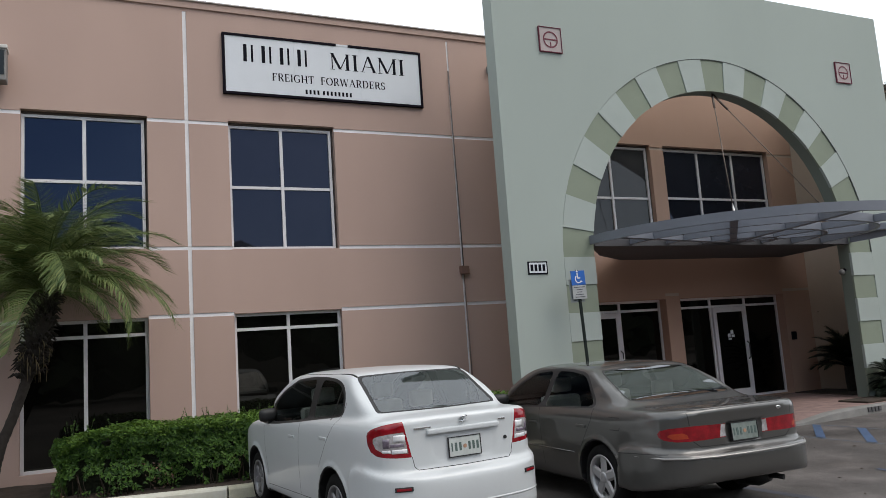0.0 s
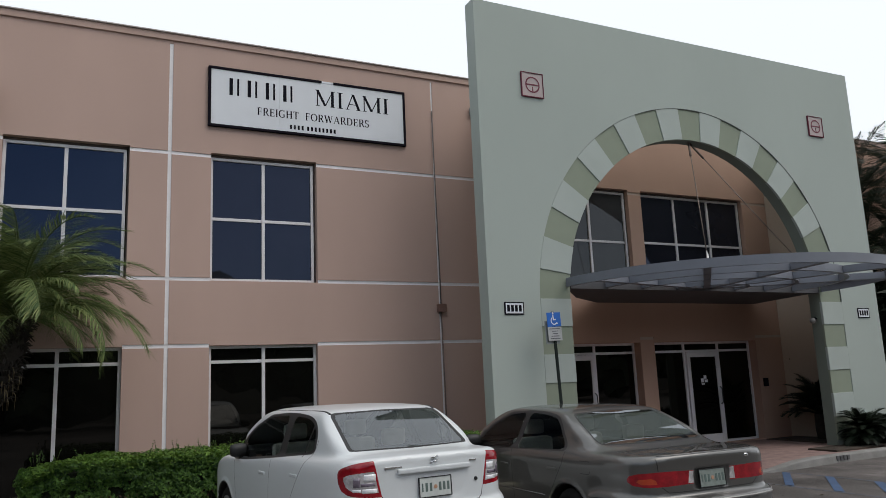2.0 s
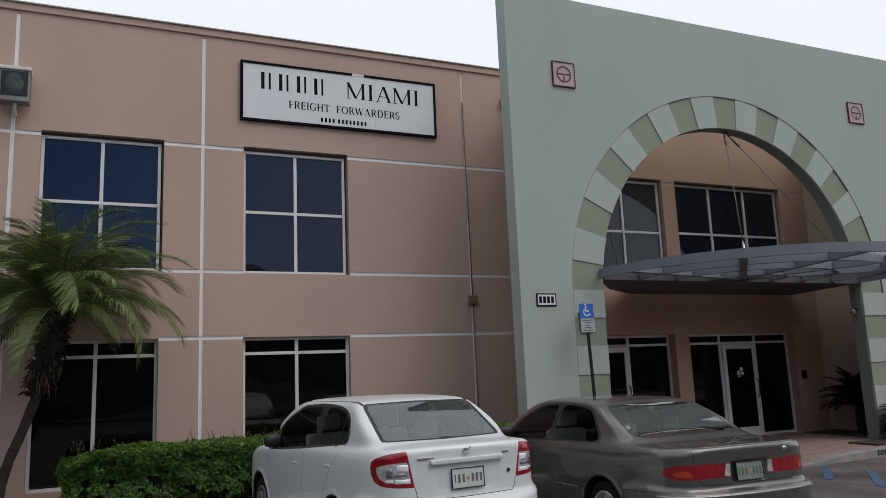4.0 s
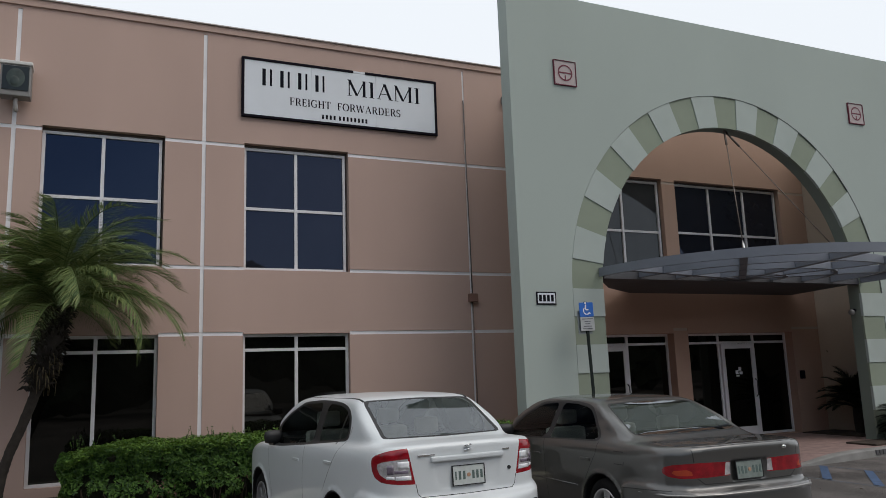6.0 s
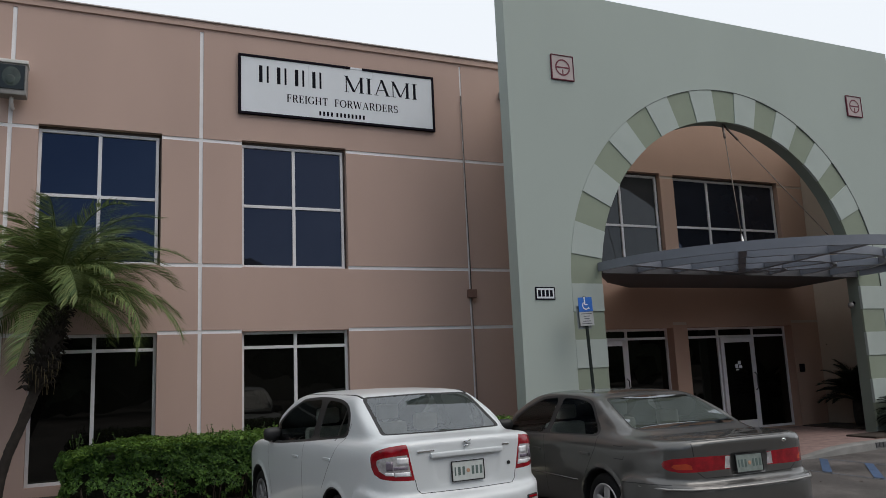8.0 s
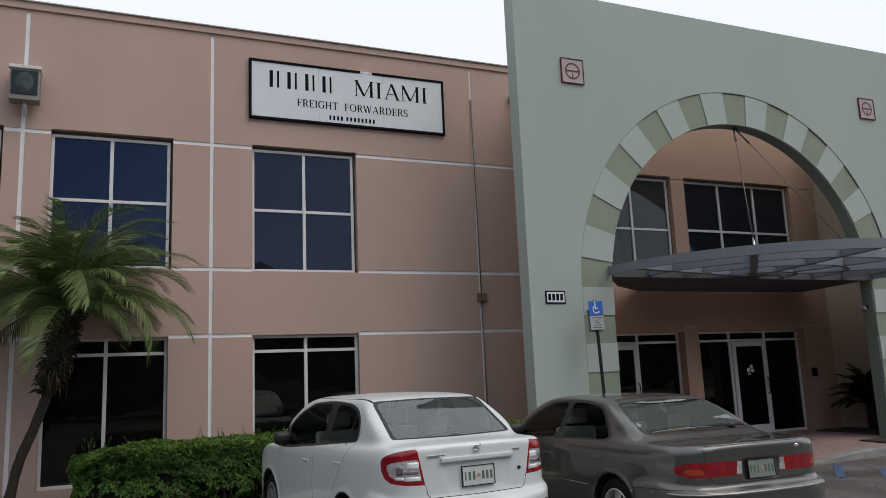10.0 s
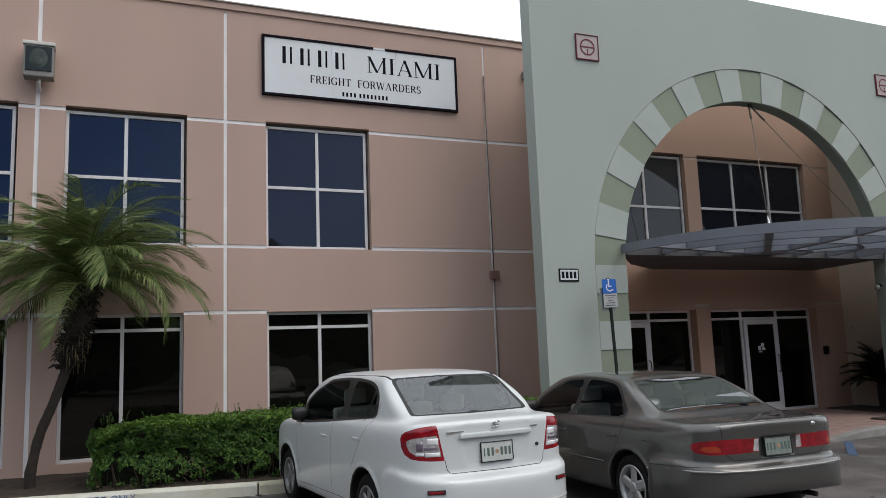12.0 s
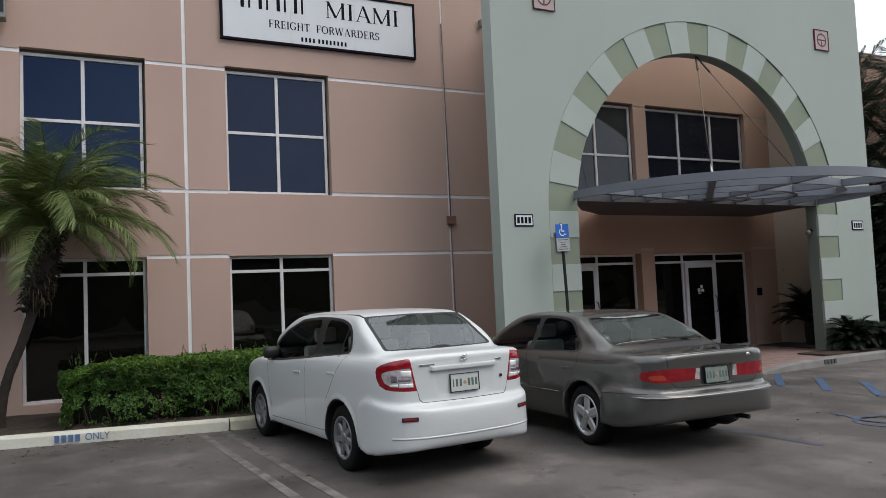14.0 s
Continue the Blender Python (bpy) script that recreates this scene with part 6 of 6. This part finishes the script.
# filler core: the shade inside the hedge put into a dark solid
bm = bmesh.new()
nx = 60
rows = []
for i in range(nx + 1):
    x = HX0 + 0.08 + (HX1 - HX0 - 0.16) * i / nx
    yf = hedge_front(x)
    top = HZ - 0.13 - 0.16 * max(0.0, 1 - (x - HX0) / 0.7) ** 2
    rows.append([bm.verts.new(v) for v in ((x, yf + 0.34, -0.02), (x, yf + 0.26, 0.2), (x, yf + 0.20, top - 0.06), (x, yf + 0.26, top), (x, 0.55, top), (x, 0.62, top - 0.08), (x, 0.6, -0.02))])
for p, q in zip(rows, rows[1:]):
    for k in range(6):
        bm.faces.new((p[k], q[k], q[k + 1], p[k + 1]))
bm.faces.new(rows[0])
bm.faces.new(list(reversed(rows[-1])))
part("dark_core", bm, mat("hedge_inside", (0.02, 0.025, 0.012), 1.0, vary=0.6, scale=30, bump=1.0, bump_scale=60), hg)
V, F = [], []


def add_leaf(p, nrm, size):
    nrm = (nrm + Vector((rng.uniform(-0.9, 0.9), rng.uniform(-0.9, 0.9), rng.uniform(-0.5, 0.9)))).normalized()
    t = nrm.cross(Vector((rng.uniform(-1, 1), rng.uniform(-1, 1), rng.uniform(-1, 1)))).normalized()
    b = nrm.cross(t)
    k = len(V)
    V.extend([p - t * size, p + b * size * 0.45 + nrm * size * 0.15, p + t * size, p - b * size * 0.45 + nrm * size * 0.15])
    F.append((k, k + 1, k + 2, k + 3))


def hedge_top(x, y):
    """Uneven clipped top, lower at the rounded end."""
    end = max(0.0, 1 - (x - HX0) / 0.7)
    return HZ - 0.16 * end * end + 0.05 * noise.noise((x * 2.1, y * 2.1, 2)) + 0.045 * noise.noise((x * 6, y * 6, 2)) + 0.02 * noise.noise((x * 15, y * 15, 2))


for _ in range(38000):
    x = rng.uniform(HX0, HX1)
    yf = hedge_front(x)
    z = rng.uniform(0.0, HZ)
    lump = 0.16 * noise.noise((x * 2.6, z * 3, 7)) + 0.07 * noise.noise((x * 8, z * 8, 4))
    gap = noise.noise((x * 7, z * 8, 1)) + 0.6 * noise.noise((x * 2.3, z * 2.5, 9))
    if z > hedge_top(x, yf) or rng.random() < 0.92 - 1.6 * z or gap > 0.06 + 0.6 * z:
        continue
    add_leaf(Vector((x, yf + 0.04 + lump + rng.uniform(0, 0.12) + 0.16 * max(0, 0.25 - z), z)), Vector((0, -1, 0.3)), rng.uniform(0.016, 0.038))
FRONT = (V, F)
V, F = [], []
for _ in range(26000):
    x = rng.uniform(HX0, HX1)
    y = rng.uniform(hedge_front(x) - 0.04, 0.62)
    add_leaf(Vector((x, y, hedge_top(x, y) + rng.uniform(-0.08, 0.03))), Vector((0, 0, 1)), rng.uniform(0.016, 0.038))
TOP = (V, F)
V, F = FRONT
for _ in range(5200):
    y, z = rng.uniform(hedge_front(HX0), 0.62), rng.uniform(0, HZ - 0.1)
    if rng.random() < 0.6 - 1.5 * z:
        continue
    add_leaf(Vector((HX0 + rng.uniform(-0.04, 0.10) + 0.1 * noise.noise((y * 3, z * 4, 5)), y, z)), Vector((-1, 0, 0.3)), rng.uniform(0.016, 0.038))
SPR = []
for _ in range(70):
    x, y = rng.uniform(HX0, HX1), rng.uniform(-0.2, 0.6)
    h = rng.uniform(0.06, 0.2)
    lean = Vector((rng.uniform(-0.35, 0.35), rng.uniform(-0.3, 0.3), 1)) * h
    SPR.append((Vector((x, y, HZ - 0.03)), lean))
    for k in range(7):
        add_leaf(Vector((x, y, HZ - 0.02)) + lean * (k + 1) / 7, Vector((rng.uniform(-1, 1), rng.uniform(-1, 1), 0.4)), rng.uniform(0.014, 0.024))
me = bpy.data.meshes.new("leaves")
me.from_pydata([tuple(v) for v in V], [], F)
me.materials.append(M_HEDGE)
ob = new("leaves", me)
ob.parent = hg
tagged(ob, "small bright green leaves", kind="stuff")
# leaves on the clipped top take a lighter, yellower green
me = bpy.data.meshes.new("top_leaves")
me.from_pydata([tuple(v) for v in TOP[0]], [], TOP[1])
me.materials.append(leaf_mat("lighter_hedge_leaf", (0.035, 0.085, 0.014), (0.14, 0.24, 0.035)))
ob = new("top_leaves", me)
ob.parent = hg
tagged(ob, "lighter young leaves on the clipped top", kind="stuff")
# bare stems and browned leaves low down in the hedge
bm = bmesh.new()
for k in range(90):
    x = rng.uniform(HX0 + 0.05, HX1)
    y = hedge_front(x) + rng.uniform(0.08, 0.25)
    p = Vector((x, y, -0.02))
    q = p + Vector((rng.uniform(-0.12, 0.12), rng.uniform(-0.08, 0.04), rng.uniform(0.2, 0.34)))
    tube(bm, [p, p.lerp(q, 0.5) + Vector((rng.uniform(-0.03, 0.03), 0, 0)), q], [0.009, 0.007, 0.003], 4)
tagged(part("bare_growth", bm, mat("hedge_stem", (0.06, 0.043, 0.03), 0.9, vary=0.4, scale=20), hg, "bare brown stems"), kind="stuff")
V, F = [], []
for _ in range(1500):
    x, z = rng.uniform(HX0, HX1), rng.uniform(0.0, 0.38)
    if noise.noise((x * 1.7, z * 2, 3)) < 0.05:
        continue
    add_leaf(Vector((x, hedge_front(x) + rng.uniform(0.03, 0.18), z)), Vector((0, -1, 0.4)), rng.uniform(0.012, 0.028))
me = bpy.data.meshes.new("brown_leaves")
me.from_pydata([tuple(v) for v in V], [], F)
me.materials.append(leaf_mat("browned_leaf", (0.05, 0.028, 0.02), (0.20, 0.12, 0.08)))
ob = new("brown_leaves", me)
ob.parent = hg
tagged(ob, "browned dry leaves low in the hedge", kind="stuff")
bm = bmesh.new()
for p, d in SPR:
    tube(bm, [p, p + d], [0.004, 0.002], 3)
tagged(part("sprouts", bm, M_BARK, hg, "stray shoots above the clipped top"), kind="stuff")

# cycad inside the porch
cy = empty("cycad", pose(13.93, -1.1, 0.15), "dark cycad with stiff arching fronds beside the arch", "cycad")
bm = bmesh.new()
tube(bm, [(0, 0, -0.02), (0, 0, 0.25), (0.01, 0, 0.55)], [0.15, 0.17, 0.17], 12)
part("trunk", bm, M_BARK, cy)
CF = [frond_mesh(rng, 1.02, 0.0, rng.uniform(0.9, 1.3), 54, 0.24, 0.042, 0.1) for _ in range(3)]
fronds(cy, (0, 0, 0.50), CF, 58, rng, 0.40, 1.45, M_DARKLEAF, (0.8, 1.05))


def shrub(x, y, z, r, h, count, seed, big=1.0, label="low dark green shrub beside the arch wall", name="shrub"):
    """A low bush: stems and a crown of many small leaves in uneven clumps."""
    rg = random.Random(seed)
    s = empty(name, pose(x, y, z), label, "shrub", "shrubs at the arch")
    bm = bmesh.new()
    tips = []
    for k in range(22 if big == 1 else 60):
        a, t = rg.uniform(0, 6.28), rg.uniform(0.25, 1)
        tip = Vector((math.cos(a) * r * t, math.sin(a) * r * t * 0.8, h * rg.uniform(0.45 if big == 1 else 0.1, 1.0) * (1 - 0.35 * t)))
        tips.append(tip)
        tube(bm, [(0, 0, -0.02), tip * 0.5 + Vector((0, 0, 0.05)), tip], [0.012, 0.008, 0.004], 4)
    part("stems", bm, M_BARK, s)
    Vv, Ff = [], []
    for _ in range(count):
        tip = rg.choice(tips) * rg.uniform(0.55, 1.05)
        p = tip + Vector((rg.gauss(0, 0.09), rg.gauss(0, 0.09), rg.gauss(0, 0.07))) * big
        p.z = max(p.z, 0.01)
        d = Vector((rg.gauss(0, 1), rg.gauss(0, 1), rg.uniform(0, 1.2))).normalized()
        w = d.cross(Vector((rg.gauss(0, 1), rg.gauss(0, 1), 1))).normalized()
        L, k = rg.uniform(0.08, 0.16) * big * 0.9, len(Vv)
        Vv.extend([p, p + d * L * 0.5 + w * 0.014 * big, p + d * L, p + d * L * 0.5 - w * 0.014 * big])
        Ff.append((k, k + 1, k + 2, k + 3))
    me = bpy.data.meshes.new("leaves")
    me.from_pydata([tuple(v) for v in Vv], [], Ff)
    me.materials.append(M_DARKLEAF)
    o = new("leaves", me)
    o.parent = s
    tagged(o, kind="stuff")


def low_cycad(x, y, h, count, seed, size, label):
    rg = random.Random(seed)
    c = empty("low_cycad", pose(x, y, 0.16), label, "cycad", "cycads at the arch")
    bm = bmesh.new()
    tube(bm, [(0, 0, -0.03), (0, 0, h * 0.6), (0, 0, h)], [0.15, 0.16, 0.10], 10)
    part("trunk", bm, M_BARK, c)
    ms = [frond_mesh(rg, size, 0.0, rg.uniform(1.1, 1.7), 46, 0.20, 0.034, 0.15) for _ in range(3)]
    fronds(c, (0, 0, h), ms, count, rg, 0.0, 1.25, M_DARKLEAF, (0.75, 1.05))


low_cycad(13.22, -2.62, 0.22, 62, 1, 0.60, "dark spreading cycad at the foot of the arch wall")
low_cycad(13.98, -2.65, 0.14, 62, 2, 0.60, "low dark cycad with drooping fronds beside the kerb")


# palms beyond the arch wall
def clump_palm(x, y, h, seed, n=34):
    rg = random.Random(seed)
    p = empty("garden_palm", pose(x, y, 0.1), "tall dense palm standing against the building", "palm tree", "palms beyond the arch wall")
    bm = bmesh.new()
    tube(bm, [(0, 0, -0.1), (0.05, 0, h * 0.4), (0.0, 0.05, h * 0.75)], [0.14, 0.11, 0.08], 10)
    part("trunk", bm, M_BARK, p)
    ms = [frond_mesh(rg, 2.1, 0.0, rg.uniform(1.0, 1.6), 40, 0.42, 0.035, 0.8) for _ in range(3)]
    for lv in (0.35, 0.55, 0.75):
        fronds(p, (0, 0, h * lv), ms, n // 2, rg, -0.1, 1.35, M_MIDLEAF if lv > 0.5 else M_DARKLEAF, (0.8, 1.1))
    fronds(p, (0, 0, h * 0.75), ms, 8, rg, 1.0, 1.5, M_MIDLEAF, (0.8, 1.1))


clump_palm(16.5, -0.9, 7.7, 11, 60)
clump_palm(18.4, -1.2, 8.4, 12, 60)
clump_palm(17.4, -1.6, 4.6, 13, 60)
shrub(15.9, -0.8, 0.12, 0.9, 5.2, 5200, 4, 3.2, "tall dark green bush against the building", "tall_bush")
shrub(17.3, -1.0, 0.12, 1.3, 5.4, 6000, 5, 3.2, "tall dark green bush against the building", "tall_bush")

# ---- added beyond the lot, unseen, behind the camera ----
bm = bmesh.new()
box(bm, -70, 70, -52, -51, 0, 6.5)
opp = solid("warehouse", bm, mat("far_warehouse_wall", (0.22, 0.20, 0.18), 0.9, vary=0.2, scale=0.2), "long low warehouse across the lot", "building")
# unseen trees, added to give the lower windows a dark reflection
bm = bmesh.new()
for k in range(170):
    x = -75 + 150 * k / 170 + rng.uniform(-0.6, 0.6)
    r = rng.uniform(1.2, 2.6)
    zc = rng.uniform(1.5, 7.0)
    bmesh.ops.create_icosphere(bm, subdivisions=2, radius=r, matrix=Matrix.Translation((x, -38 + rng.uniform(-2, 2), zc)) @ Matrix.Rotation(rng.uniform(0, 3), 4, "X") @ Matrix.Diagonal((1.3, 1, rng.uniform(0.7, 1.3), 1)))
# unseen row on the left, added to block low sky light
for k in range(90):
    y = -40 + 46 * k / 90
    bmesh.ops.create_icosphere(bm, subdivisions=2, radius=rng.uniform(1.2, 2.4), matrix=Matrix.Translation((-24 + rng.uniform(-2, 2), y, rng.uniform(1.2, 7.5))) @ Matrix.Rotation(rng.uniform(0, 3), 4, "X") @ Matrix.Diagonal((1, 1.3, rng.uniform(0.7, 1.3), 1)))
for v in bm.verts:
    v.co += Vector((noise.noise(v.co * 1.1), noise.noise(v.co * 1.3 + Vector((5, 0, 0))), noise.noise(v.co * 1.2 + Vector((0, 9, 0))))) * 0.9
solid("unseen_trees", bm, M_FARGREEN, "dark band of trees across the lot", "trees", kind="stuff")

# leaf litter on the asphalt
V, F = [], []
for k in range(230):
    if k < 150:
        x = rng.uniform(-4.5, 3.0)
        y = np.interp(x, [p[0] for p in KERB], [p[1] for p in KERB]) - abs(rng.gauss(0, 0.45)) - 0.03
    else:
        x, y = rng.uniform(-4, 9), rng.uniform(-11, -3.5)
    sz, a = rng.uniform(0.012, 0.04), rng.uniform(0, 6.28)
    c, q = math.cos(a) * sz, math.sin(a) * sz
    n0 = len(V)
    V.extend([(x - c, y - q, 0.008), (x + q * 0.4, y - c * 0.4, 0.016), (x + c, y + q, 0.008), (x - q * 0.4, y + c * 0.4, 0.012)])
    F.append((n0, n0 + 1, n0 + 2, n0 + 3))
me = bpy.data.meshes.new("leaf_litter")
me.from_pydata(V, [], F)
me.materials.append(leaf_mat("litter", (0.02, 0.016, 0.012), (0.10, 0.075, 0.05), 0.9))
tagged(new("leaf_litter", me), "small dry leaves scattered on the asphalt", "leaf litter", kind="stuff")
